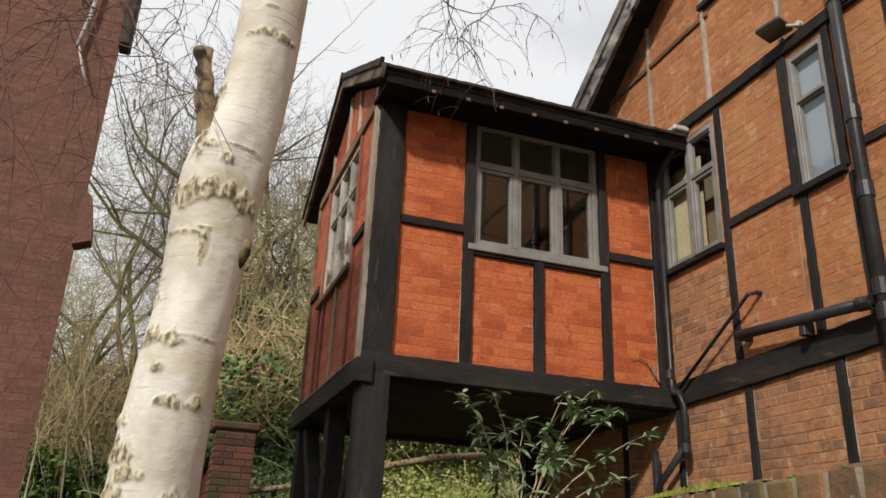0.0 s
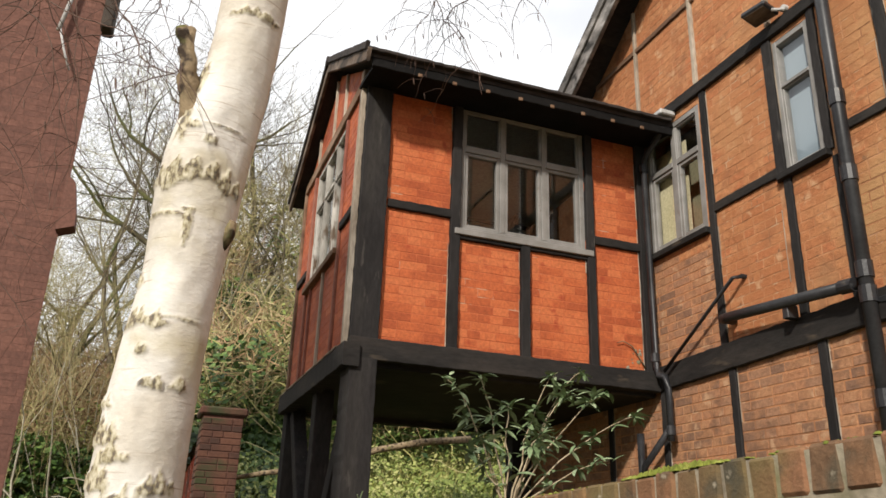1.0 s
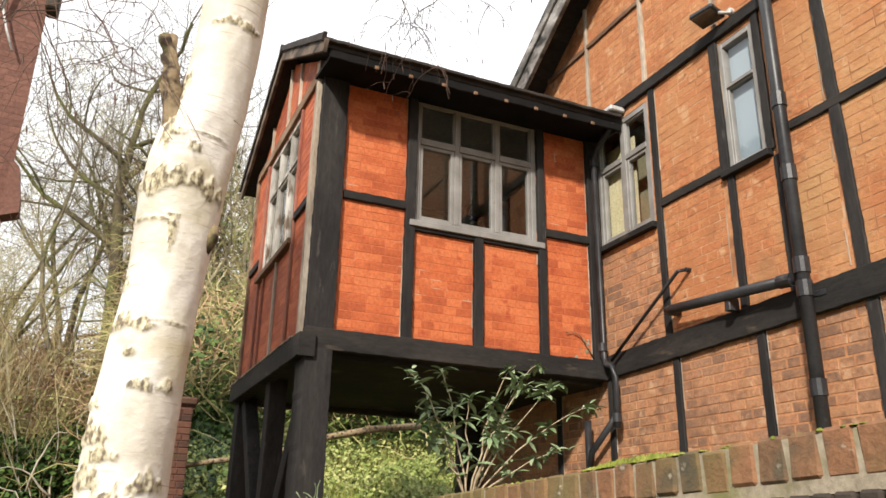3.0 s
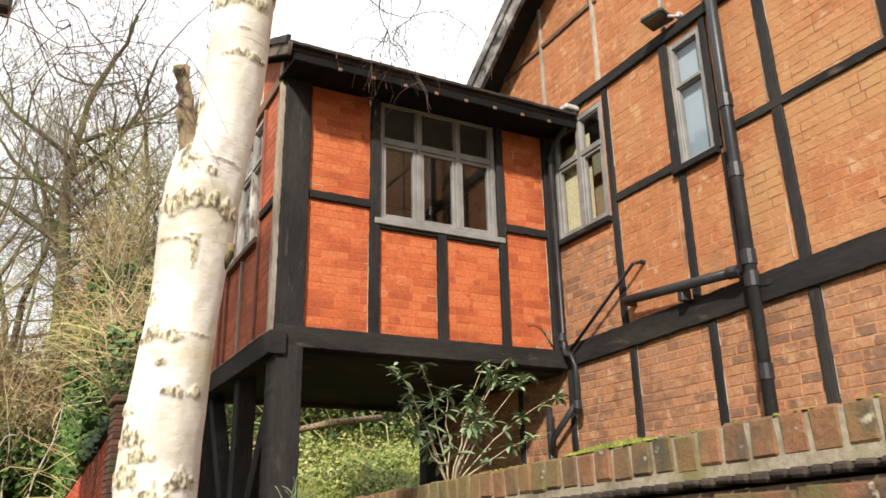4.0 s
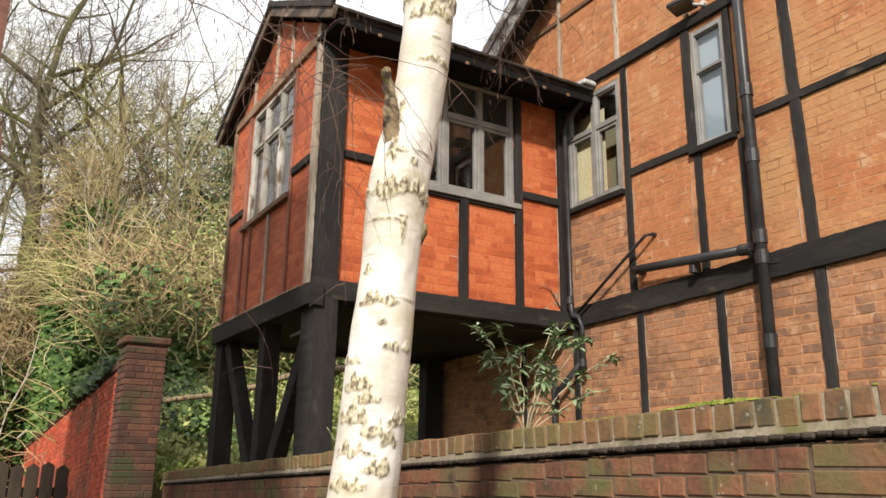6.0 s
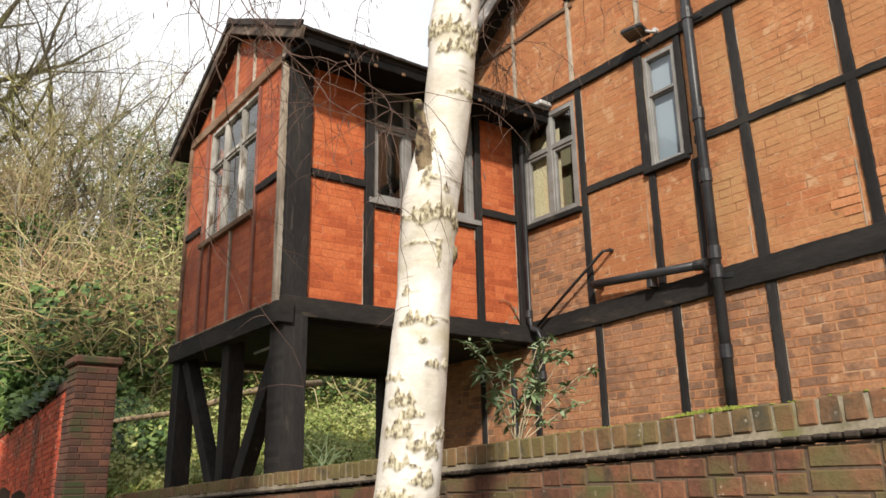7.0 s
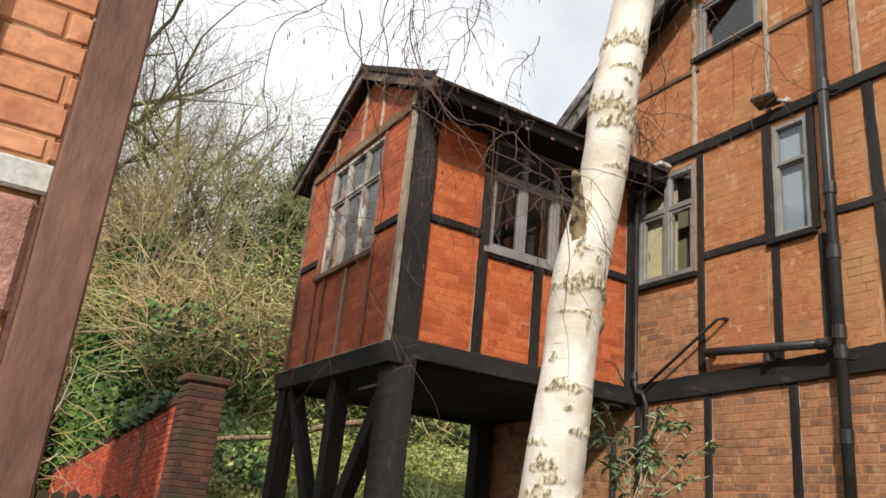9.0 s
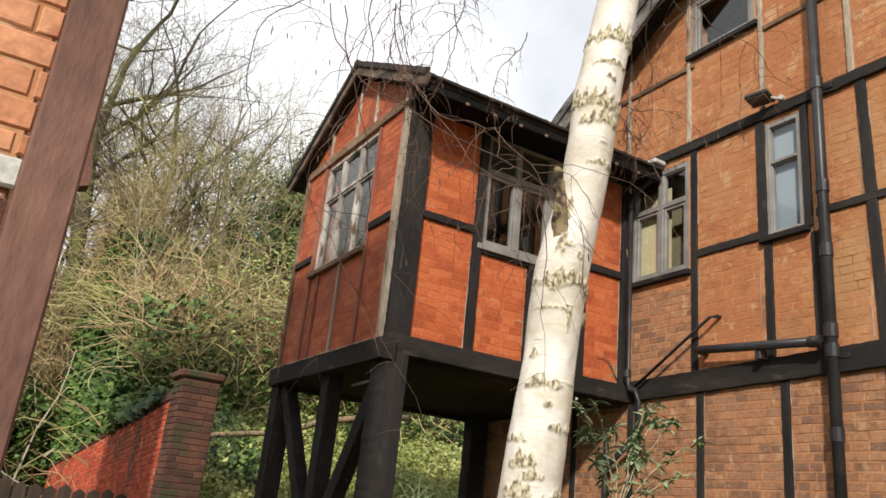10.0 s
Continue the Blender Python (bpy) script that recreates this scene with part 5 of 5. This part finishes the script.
LEAF = [leaf_mesh("leaf", 0.062, 0.0185, M_BUDDLEJA), leaf_mesh("leaf", 0.044, 0.015, M_BUDDLEJA)]
rnd = random.Random(5)
base = Vector((1.45, 2.76, wall_top(2.76) - 0.03))
STEMS = [((0.50, 0.12, 0.50), 0.7), ((0.22, 0.02, 0.55), 0.8), ((-0.06, 0.12, 0.52), 0.6), ((0.30, 0.2, 0.30), 0.6), ((0.42, 0.15, 0.60), 1.0), ((0.30, 0.05, 0.48), 0.8), ((-0.22, 0.10, 0.50), 0.8), ((0.62, 0.05, 0.42), 0.9), ((-0.12, 0.1, 0.36), 0.6), ((0.12, -0.05, 0.30), 0.5), ((-0.14, 0.0, 0.22), 0.6), ((0.40, -0.05, 0.22), 0.6), ((0.05, 0.1, 0.42), 0.6)]
for tip, dens in STEMS:
    tip = Vector(tip)
    pts = []
    for i in range(9):
        t = i / 8
        pts.append(base + Vector((tip.x * t, tip.y * t, tip.z * (1 - (1 - t) ** 1.5))) + Vector((rnd.uniform(-1, 1), rnd.uniform(-1, 1), 0)) * 0.008)
    stem = tube("stem", pts, [0.0042 * (1 - 0.75 * i / 8) for i in range(9)], M_STEM, bud, sides=6)
    nodes_ = [rnd.uniform(0.25, 0.97) for _ in range(int(9 * dens))] + [1.0]
    for k in range(int(60 * dens)):
        t = min(1.0, max(0.2, rnd.choice(nodes_) + rnd.gauss(0, 0.012)))
        i = min(7, int(t * 8))
        p = pts[i].lerp(pts[i + 1], t * 8 - i) + Vector((rnd.gauss(0, 1), rnd.gauss(0, 1), rnd.gauss(0, 1))) * 0.008
        ob = new("leaf", LEAF[rnd.random() < 0.4])
        ob.parent = bud
        s = rnd.uniform(0.65, 1.3)
        ob.matrix_basis = Matrix.Translation(p - bud.location) @ pose(0, 0, 0, rnd.uniform(-35, 35), rnd.uniform(-50, 35), rnd.uniform(0, 360)) @ Matrix.Scale(s, 4)
tuft = tagged(meshed("wall_weed", *joined([tube_data(drooping((1.36 + rnd.uniform(-0.02, 0.05), 4.55 + rnd.uniform(-0.05, 0.05), wall_top(4.5)), rnd.uniform(0.08, 0.22), (rnd.uniform(-0.5, 0.5), rnd.uniform(-0.5, 0.5), 1), rnd, 0.0, 6, 0.003)[0], [0.003] * 7, 4) for _ in range(14)]), M_BUDDLEJA), "small weed growing on the wall top", "weed")

# ---- wooded bank ----


def grow(rnd, p, d, length, r, depth, parts, leafparts, sides, spread=0.55, up=0.12):
    n = 4 if depth > 1 else 2
    pts, rad = [p.copy()], [r]
    for i in range(n):
        d = (d + Vector((rnd.gauss(0, 0.13), rnd.gauss(0, 0.13), rnd.gauss(0, 0.08) + up * 0.4))).normalized()
        p = p + d * (length / n)
        pts.append(p.copy())
        rad.append(max(0.0042, r * (1 - 0.30 * (i + 1) / n)))
    (parts if depth > 2 else leafparts).append(tube_data(pts, rad, sides if depth > 3 else 3, cap=False))
    if depth == 0:
        return
    kids = rnd.choice((2, 3, 3)) if depth > 2 else rnd.choice((3, 3, 4))
    for k in range(kids):
        i = n if k == 0 else rnd.randint(1, n)
        side = Vector((rnd.gauss(0, 1), rnd.gauss(0, 1), rnd.gauss(0, 0.6))).normalized()
        nd = (d * (1 - spread * (0.35 if k == 0 else 1)) + side * spread * (0.4 if k == 0 else 1.0) + Vector((0, 0, up))).normalized()
        grow(rnd, pts[i], nd, length * rnd.uniform(0.60, 0.84), max(0.0048, rad[i] * (0.82 if k == 0 else 0.52)), depth - 1, parts, leafparts, sides, spread, up)


def bare_tree(name, x, y, height, seed, label, trunk_mat, twig_mat, r=0.16, depth=6, lean=(0, 0), spread=0.68, up=0.08):
    rnd = random.Random(seed)
    tree = thing(name, label, "tree", (x, y, bank(x, y)), "bare trees on the bank")
    parts, twigs = [], []
    grow(rnd, Vector((x, y, bank(x, y) - 0.1)), Vector((lean[0], lean[1], 1)).normalized(), height * 0.36, r * 0.95, depth, parts, twigs, 6, spread, up)
    meshed("trunk", *joined(parts), trunk_mat, tree, smooth=True)
    meshed("crown", *joined(twigs), twig_mat, tree, "dense bare twigs")
    return tree


TREES = [(2.6, 24, 12.5, 11, 0.20), (4.8, 22, 12.5, 12, 0.20), (0.2, 23, 12, 13, 0.16), (-2.0, 25, 12.5, 14, 0.17), (6.2, 25, 11.0, 15, 0.18), (-4.5, 26, 12, 16, 0.16), (1.4, 28, 14, 17, 0.18),
         (4.0, 29, 14, 18, 0.2), (8.0, 27, 11, 19, 0.18), (-0.8, 30, 14, 20, 0.18), (10, 24, 9, 21, 0.16), (3.2, 19, 9.0, 22, 0.10), (1.6, 18.5, 8.0, 23, 0.09), (6.5, 20, 8.5, 24, 0.12), (-3.2, 22, 9.5, 25, 0.12), (0.6, 34, 15, 26, 0.2), (5.5, 33, 15, 27, 0.2), (-6.5, 24, 11, 28, 0.16), (3.4, 26, 13, 41, 0.17), (-1.2, 27, 13, 42, 0.16), (-3.4, 29, 13, 43, 0.16), (5.6, 27, 12, 44, 0.15), (2.0, 22, 10, 45, 0.12), (7.2, 23, 9, 46, 0.13), (0.8, 25.5, 12, 47, 0.15), (12, 27, 10, 48, 0.16)]
for x, y, h, seed, r in TREES:
    h = h * (1.0 if x < 1 else 0.78)
    bare_tree("bare_tree", x, y, h, seed, "tall bare deciduous tree with fine twigs on the bank", M_BARK_GREY, (M_TWIG_FAR, M_TWIG_BRIGHT, M_TWIG_DARK)[seed % 3], r, 7 if h > 8 else 6)
for n in range(22):
    rnd = random.Random(200 + n)
    x, y = rnd.uniform(-5, 4.2), rnd.uniform(17, 23.5)
    bare_tree("sapling", x, max(y, 21 if x < 1 else 0), rnd.uniform(5, 9.5), 300 + n, "slender pale bare sapling", M_BARK_PALE, M_TWIG_FAR, 0.035, 4, (rnd.uniform(-0.2, 0.3), 0), 0.35, 0.2)


def old_tree(line, r, seed, limbs, label, trunk_mat, reach=3.0):
    """A tall tree that follows a line of (x, z) at one depth, with heavy limbs from half its height."""
    rnd = random.Random(seed)
    y = line[0][2]
    tree = thing("old_tree", label, "tree", (line[0][0], y, bank(line[0][0], y)), "bare trees on the bank")
    pts = [Vector((line[0][0], y, bank(line[0][0], y) - 0.1))] + [Vector((a, c, b)) for a, b, c in line]
    parts, twigs = [tube_data(*even(pts, [r * (1.15 - 0.6 * i / (len(pts) - 1)) for i in range(len(pts))], 3), 9)], []
    grow(rnd, pts[-1], (pts[-1] - pts[-2]).normalized(), reach, r * 0.55, 5, parts, twigs, 6, 0.6, 0.1)
    for k in range(limbs):
        q = 0.45 + 0.55 * k / max(1, limbs - 1)
        i = min(len(pts) - 2, int(q * (len(pts) - 1)))
        p = pts[i].lerp(pts[i + 1], q * (len(pts) - 1) - i)
        side = -1 if k % 2 else 1
        grow(rnd, p, Vector((side * rnd.uniform(0.6, 1.1), rnd.uniform(-0.5, 0.5), rnd.uniform(0.35, 0.9))).normalized(), reach * rnd.uniform(0.7, 1.0), r * rnd.uniform(0.34, 0.5), 5, parts, twigs, 6, 0.6, 0.1)
    meshed("trunk", *joined(parts), trunk_mat, tree, smooth=True)
    meshed("crown", *joined(twigs), M_TWIG_DARK, tree, "dense bare twigs")


old_tree([(0.50, 7.1, 24), (0.40, 9.0, 24), (0.17, 11.1, 24), (0.30, 12.6, 24)], 0.21, 601, 7, "tall bare tree with a dark forked trunk", M_BARK_DARK, 2.9)
old_tree([(2.44, 8.6, 24), (2.46, 9.6, 24), (2.50, 11.2, 24)], 0.17, 602, 6, "tall bare tree with mossy branching limbs", M_BARK_DARK, 2.1)
old_tree([(4.28, 6.0, 24), (4.38, 8.0, 24), (4.56, 9.4, 24)], 0.15, 603, 4, "tall bare tree with a pale lower trunk", M_BARK_GREY, 1.6)


def scatter(n, area, seed, rise, size, shape, rnd=None):
    rnd = rnd or random.Random(seed)
    verts, faces = [], []
    for _ in range(n):
        x, y = area(rnd)
        z = bank(x, y) + rise(rnd, x, y)
        v, f = shape(rnd, Vector((x, y, z)), size * rnd.uniform(0.6, 1.4))
        k = len(verts)
        verts.extend(v)
        faces.extend([tuple(i + k for i in g) for g in f])
    return verts, faces


def leaf_quad(rnd, p, s):
    a = Vector((rnd.gauss(0, 1), rnd.gauss(0, 1), rnd.gauss(0, 0.7))).normalized()
    b = a.orthogonal().normalized() * s * 0.42
    return [p, p + a * s * 0.5 + b, p + a * s, p + a * s * 0.5 - b], [(0, 1, 2), (0, 2, 3)]


def blade(rnd, p, s):
    side = Vector((rnd.gauss(0, 1), rnd.gauss(0, 1), 0)).normalized() * s * 0.05
    tip = p + Vector((rnd.gauss(0, 0.3), rnd.gauss(0, 0.3), 1)) * s
    return [p - side, p + side, tip], [(0, 1, 2)]


def cane(rnd, p, s):
    """One arching stem, three-sided."""
    d = Vector((rnd.gauss(0, 0.7), rnd.gauss(0, 0.7), 0.7)).normalized()
    pts = [p.copy()]
    for i in range(5):
        d = (d + Vector((rnd.gauss(0, 0.4), rnd.gauss(0, 0.4), rnd.gauss(-0.12, 0.3)))).normalized()
        pts.append(pts[-1] + d * s / 5)
    return tube_data(pts, [0.011 * s ** 0.5 * (1 - 0.14 * i) for i in range(6)], 3, cap=False)


def lumps(x, y, f, seed):
    return noise.noise((x * f + seed, y * f, seed * 1.7))


in_yard = lambda rnd: (rnd.uniform(1.2, 7.5), 8.8 + 9 * rnd.random() ** 1.4)
tagged(meshed("grass", *scatter(30000, in_yard, 1, lambda r, x, y: 0, 0.16, blade), M_GRASS), "rough green and straw-coloured grass on the bank", "grass", kind="stuff")
low = lambda r, x, y: max(0, 0.35 + 0.7 * lumps(x, y, 0.7, 3)) * r.random()
tagged(meshed("ground_cover", *scatter(34000, in_yard, 2, low, 0.065, leaf_quad), M_LIGHTLEAF), "light green low leaves covering the bank", "undergrowth", kind="stuff")


def ivy_rise(r, x, y):
    return max(0.0, 1.9 + 2.4 * lumps(x, y, 0.40, 5)) * r.random() ** 0.7


wild = lambda rnd: (lambda x: (x, rnd.uniform(21.3 if x < 0.9 else 13.5, 27)))(rnd.uniform(-7, 9))
hedge = lambda rnd: (rnd.uniform(-9, 2.4), rnd.uniform(21.0, 24))
tagged(meshed("ivy", *scatter(60000, wild, 4, ivy_rise, 0.13, leaf_quad), M_IVY), "dark glossy ivy over the bank", "ivy", kind="stuff")
tagged(meshed("ivy_hedge", *scatter(56000, hedge, 14, lambda r, x, y: r.random() * (2.5 + 1.3 * lumps(x, y, 0.5, 2)), 0.15, leaf_quad), M_IVY), "tall dark green ivy hedge at the end of the lane", "hedge", kind="stuff")
tagged(meshed("bramble_thicket", *scatter(4200, wild, 6, lambda r, x, y: r.random() * 2.4 * max(0, 0.6 + lumps(x, y, 0.4, 8)), 1.6, cane), M_TWIG_BRIGHT), "tangled green-gold bramble and scrub stems", "scrub", kind="stuff")
tagged(meshed("olive_scrub", *scatter(5200, wild, 16, lambda r, x, y: 0.5 + r.random() * 3.4 * max(0, 0.45 + lumps(x, y, 0.3, 12)), 1.5, cane), M_TWIG_FAR), "tall olive-brown scrub stems", "scrub", kind="stuff")
tagged(meshed("dry_scrub", *scatter(4200, wild, 7, lambda r, x, y: 0.8 + r.random() * 2.6 * max(0, 0.5 + lumps(x, y, 0.3, 9)), 1.2, cane), M_TWIG_RED), "dry russet scrub stems", "scrub", kind="stuff")
tagged(meshed("scrub_leaves", *scatter(36000, wild, 17, lambda r, x, y: 0.6 + r.random() * 3.4 * max(0, 0.55 + lumps(x, y, 0.35, 4)), 0.075, leaf_quad), M_LIGHTLEAF), "sparse light green leaves among the scrub", "undergrowth", kind="stuff")
left_scrub = lambda rnd: (rnd.uniform(-7, 2.5), rnd.uniform(22, 27.5))
tagged(meshed("russet_scrub", *scatter(8500, left_scrub, 26, lambda r, x, y: 0.8 + r.random() * 3.4, 1.3, cane), M_TWIG_RED), "russet and straw-coloured bare scrub", "scrub", kind="stuff")
tagged(meshed("gold_scrub", *scatter(6500, left_scrub, 27, lambda r, x, y: 1.0 + r.random() * 4.6 * max(0.2, 0.6 + lumps(x, y, 0.35, 6)), 1.5, cane), M_TWIG_BRIGHT), "tall green-gold bare scrub", "scrub", kind="stuff")
spill = lambda rnd: (rnd.uniform(0.95, 2.6), rnd.uniform(10.5, 22))
tagged(meshed("wall_ivy", *scatter(16000, spill, 8, lambda r, x, y: r.random() ** 1.2 * (0.15 + 0.13 * (y - 10)), 0.10, leaf_quad), M_IVY), "dark ivy behind the red wall", "ivy", kind="stuff")
rnd = random.Random(88)
hang = []
for _ in range(20000):
    y = 10.2 + 14.3 * rnd.random() ** 0.8
    foot = red_top(y) - 0.05 if y < 21.9 else 0.3
    hang.append(leaf_quad(rnd, Vector((rnd.uniform(0.84, 1.14), y, rnd.uniform(foot, max(foot + 0.1, bank(1.3, y) + 0.35)))), rnd.uniform(0.09, 0.18)))
tagged(meshed("hanging_ivy", *joined(hang), M_IVY), "dark ivy hanging down the bank beside the lane", "ivy", kind="stuff")
# ivy-clad trunks behind the annexe gable
def ivy_column(x, y, h, seed):
    rnd = random.Random(seed)
    t = thing("ivy_clad_tree", "tree trunk thickly clad in dark green ivy", "tree", (x, y, bank(x, y)), "ivy-clad trees")
    z0 = bank(x, y)
    lean = rnd.uniform(-0.04, 0.04)
    tube("trunk", [(x + lean * k, y, z0 + h * k / 6 - 0.1) for k in range(7)], [0.16 - 0.015 * k for k in range(7)], M_BARK_GREY, t)
    data = []
    limbs = [(Vector((x + lean * 6 * q, y, z0 + h * q)), Vector((rnd.gauss(0, 0.5), rnd.gauss(0, 0.5), rnd.uniform(0.1, 0.6)))) for q in (rnd.uniform(0.25, 1) for _ in range(12))]
    for _ in range(int(1300 * h)):
        k = rnd.random()
        a = rnd.uniform(0, 2 * math.pi)
        if rnd.random() < 0.5:
            o, d = rnd.choice(limbs)
            p = o + d * (rnd.random() * 2.0) + Vector((rnd.gauss(0, 0.22), rnd.gauss(0, 0.22), rnd.gauss(0, 0.25)))
        else:
            rr = abs(rnd.gauss(0.3, 0.25)) * (1.1 - 0.5 * k) * (1 + 0.9 * noise.noise((k * h * 0.9, seed, a)))
            p = Vector((x + lean * 6 * k + math.cos(a) * rr, y + math.sin(a) * rr, z0 + h * k))
        data.append(leaf_quad(rnd, p, rnd.uniform(0.06, 0.15)))
    meshed("ivy_leaves", *joined(data), M_IVY, t)


for x, y, h, seed in ((5.0, 19.5, 4.6, 1), (5.8, 18.0, 3.4, 2), (5.6, 21, 5.6, 3), (6.8, 19, 4.2, 4), (4.2, 22, 4.0, 5), (6.2, 20.5, 6.0, 6), (5.3, 17.2, 2.6, 7), (7.4, 20, 5.5, 8), (6.0, 22.5, 6.5, 9)):
    ivy_column(x, y, h, seed)
# pale bare stems arching over the ivy
rnd = random.Random(515)
for n in range(13):
    x, y = rnd.uniform(-4.6, 1.0), rnd.uniform(20.3, 21.0)
    z = max(bank(x, y), 0.0) + rnd.uniform(0.9, 2.2)
    sweep, rise = rnd.choice((-1, 1)) * rnd.uniform(0.7, 1.9), rnd.uniform(0.5, 1.9)
    pts, rad = [], []
    for i in range(9):
        t = i / 8
        pts.append((x + sweep * t + 0.10 * noise.noise((n * 3.1, t * 3, 0)), y - 0.25 * t, z + rise * math.sin(t * rnd.uniform(1.7, 2.1)) + 0.10 * noise.noise((n * 1.7, t * 3, 5))))
        rad.append(0.026 * (1 - 0.7 * t))
    tagged(tube("bramble", pts, rad, M_BARK_PALE, None, "", 6), "pale bare bramble arching over dark ivy", "bramble", "brambles over the ivy")
# fallen bough across the bank
tagged(tube("fallen_bough", [(1.2, 10.7, bank(1.2, 10.7) + 0.45), (1.7, 10.6, bank(1.7, 10.6) + 0.62), (2.3, 10.65, bank(2.3, 10.65) + 0.72), (2.8, 10.7, bank(2.8, 10.7) + 0.82), (3.2, 10.65, bank(3.2, 10.65) + 0.98), (3.8, 10.6, bank(3.8, 10.6) + 1.12), (4.6, 10.8, bank(4.6, 10.8) + 1.2)], [0.028, 0.034, 0.038, 0.044, 0.044, 0.05, 0.05], M_STUB, None, "", 8), "olive-brown fallen bough lying across the bank", "branch")

# ---- small marks of age on the walls ----
vine = [Vector((3.96, FY - 0.022, 3.13)), Vector((3.90, FY - 0.025, 3.22)), Vector((3.84, FY - 0.024, 3.30)), Vector((3.76, FY - 0.024, 3.33)), Vector((3.70, FY - 0.022, 3.31))]
tagged(tube("dead_creeper", vine, [0.006, 0.006, 0.005, 0.004, 0.003], M_STUB, None, "", 6), "dead creeper stem clinging to the orange brick", "creeper")
patch = thing("brick_patch", "patch of newer orange bricks in the house wall", "brickwork", (4.08, 2.2, 3.3))
for i, (u, z, w) in enumerate(((-2.42, 3.405, 0.20), (-2.36, 3.473, 0.14), (-2.34, 3.337, 0.12), (-2.10, 3.405, 0.17), (-2.10, 3.473, 0.21), (-2.10, 3.541, 0.12))):
    ob = new("brick", brick_mesh(w, 0.058, 0.003, M_PATCH_BRICK))
    ob.parent = patch
    ob.matrix_basis = Matrix.Translation(-patch.location) @ HOUSE @ Matrix.Translation((u, -0.004, z))
lead = tagged(box("lead_flashing", 3.93, 4.085, 5.02, 5.22, 5.25, 5.30, M_ALU, None, "", 0.01), "grey lead flashing where the annexe roof meets the house", "flashing")
chip = []
rnd = random.Random(77)
for _ in range(16):
    u, z, r = rnd.uniform(3.80, 3.965), rnd.uniform(3.10, 3.30), rnd.uniform(0.008, 0.022)
    u += (z - 3.1) * 0.35
    if u > 3.965:
        continue
    pts = [(u + r * math.cos(a) * rnd.uniform(0.6, 1.2), FY - 0.0045, z + r * math.sin(a) * rnd.uniform(0.6, 1.3)) for a in (0, 1.05, 2.1, 3.14, 4.2, 5.25)]
    chip.append((pts + [(u, FY - 0.008, z)], [(k, (k + 1) % 6, 6) for k in range(6)]))
tagged(meshed("mortar_smear", *joined(chip), M_MORTAR_OLD), "pale mortar smears on the corner brickwork", "mortar", kind="stuff")

# broken pale mortar edges where panels meet the timbers
def mortar_edges(name, m, lines, parent, seed):
    rnd = random.Random(seed)
    data = []
    for u, z0, z1 in lines:
        z = z0
        while z < z1 - 0.03:
            ln = rnd.uniform(0.05, 0.35)
            if rnd.random() < 0.62:
                w = rnd.uniform(0.003, 0.008)
                v, f = box_data(u - w / 2, u + w / 2, -0.0065, 0.004, z, min(z1, z + ln), 0.0)
                data.append(([m @ (p + Vector((rnd.uniform(-0.0025, 0.0025), 0, 0))) for p in v], f))
            z += ln
    ob = meshed(name, *joined(data), M_PALE, parent, "broken pale mortar edges")
    ob["kind"] = "stuff"


mortar_edges("mortar_edge", SOUTH, [(1.692, 3.1, 5.2), (2.214, 3.1, 5.2), (2.306, 3.1, 3.98), (2.829, 3.1, 3.98), (2.921, 3.1, 3.98), (3.444, 3.1, 3.98), (3.526, 3.1, 5.2), (3.964, 3.1, 5.2)], annexe, 3)
edges = []
for y0, y1 in MID:
    edges += [(-y0 + 0.006, 3.24, 4.2), (-y0 + 0.006, 4.3, 5.28)] + ([(-y1 - 0.006, 3.24, 4.05), (-y1 - 0.006, 4.3, 5.28)] if y1 < 4.6 and not 3.4 < y1 < 3.6 else [(-y1 - 0.006, 3.24, 4.05)])
for y0, y1 in LOWS:
    edges += [(-y0 + 0.006, 1.6, 3.02), (-y1 - 0.006, 1.6, 3.02)]
mortar_edges("mortar_edge", HOUSE, edges, house, 4)
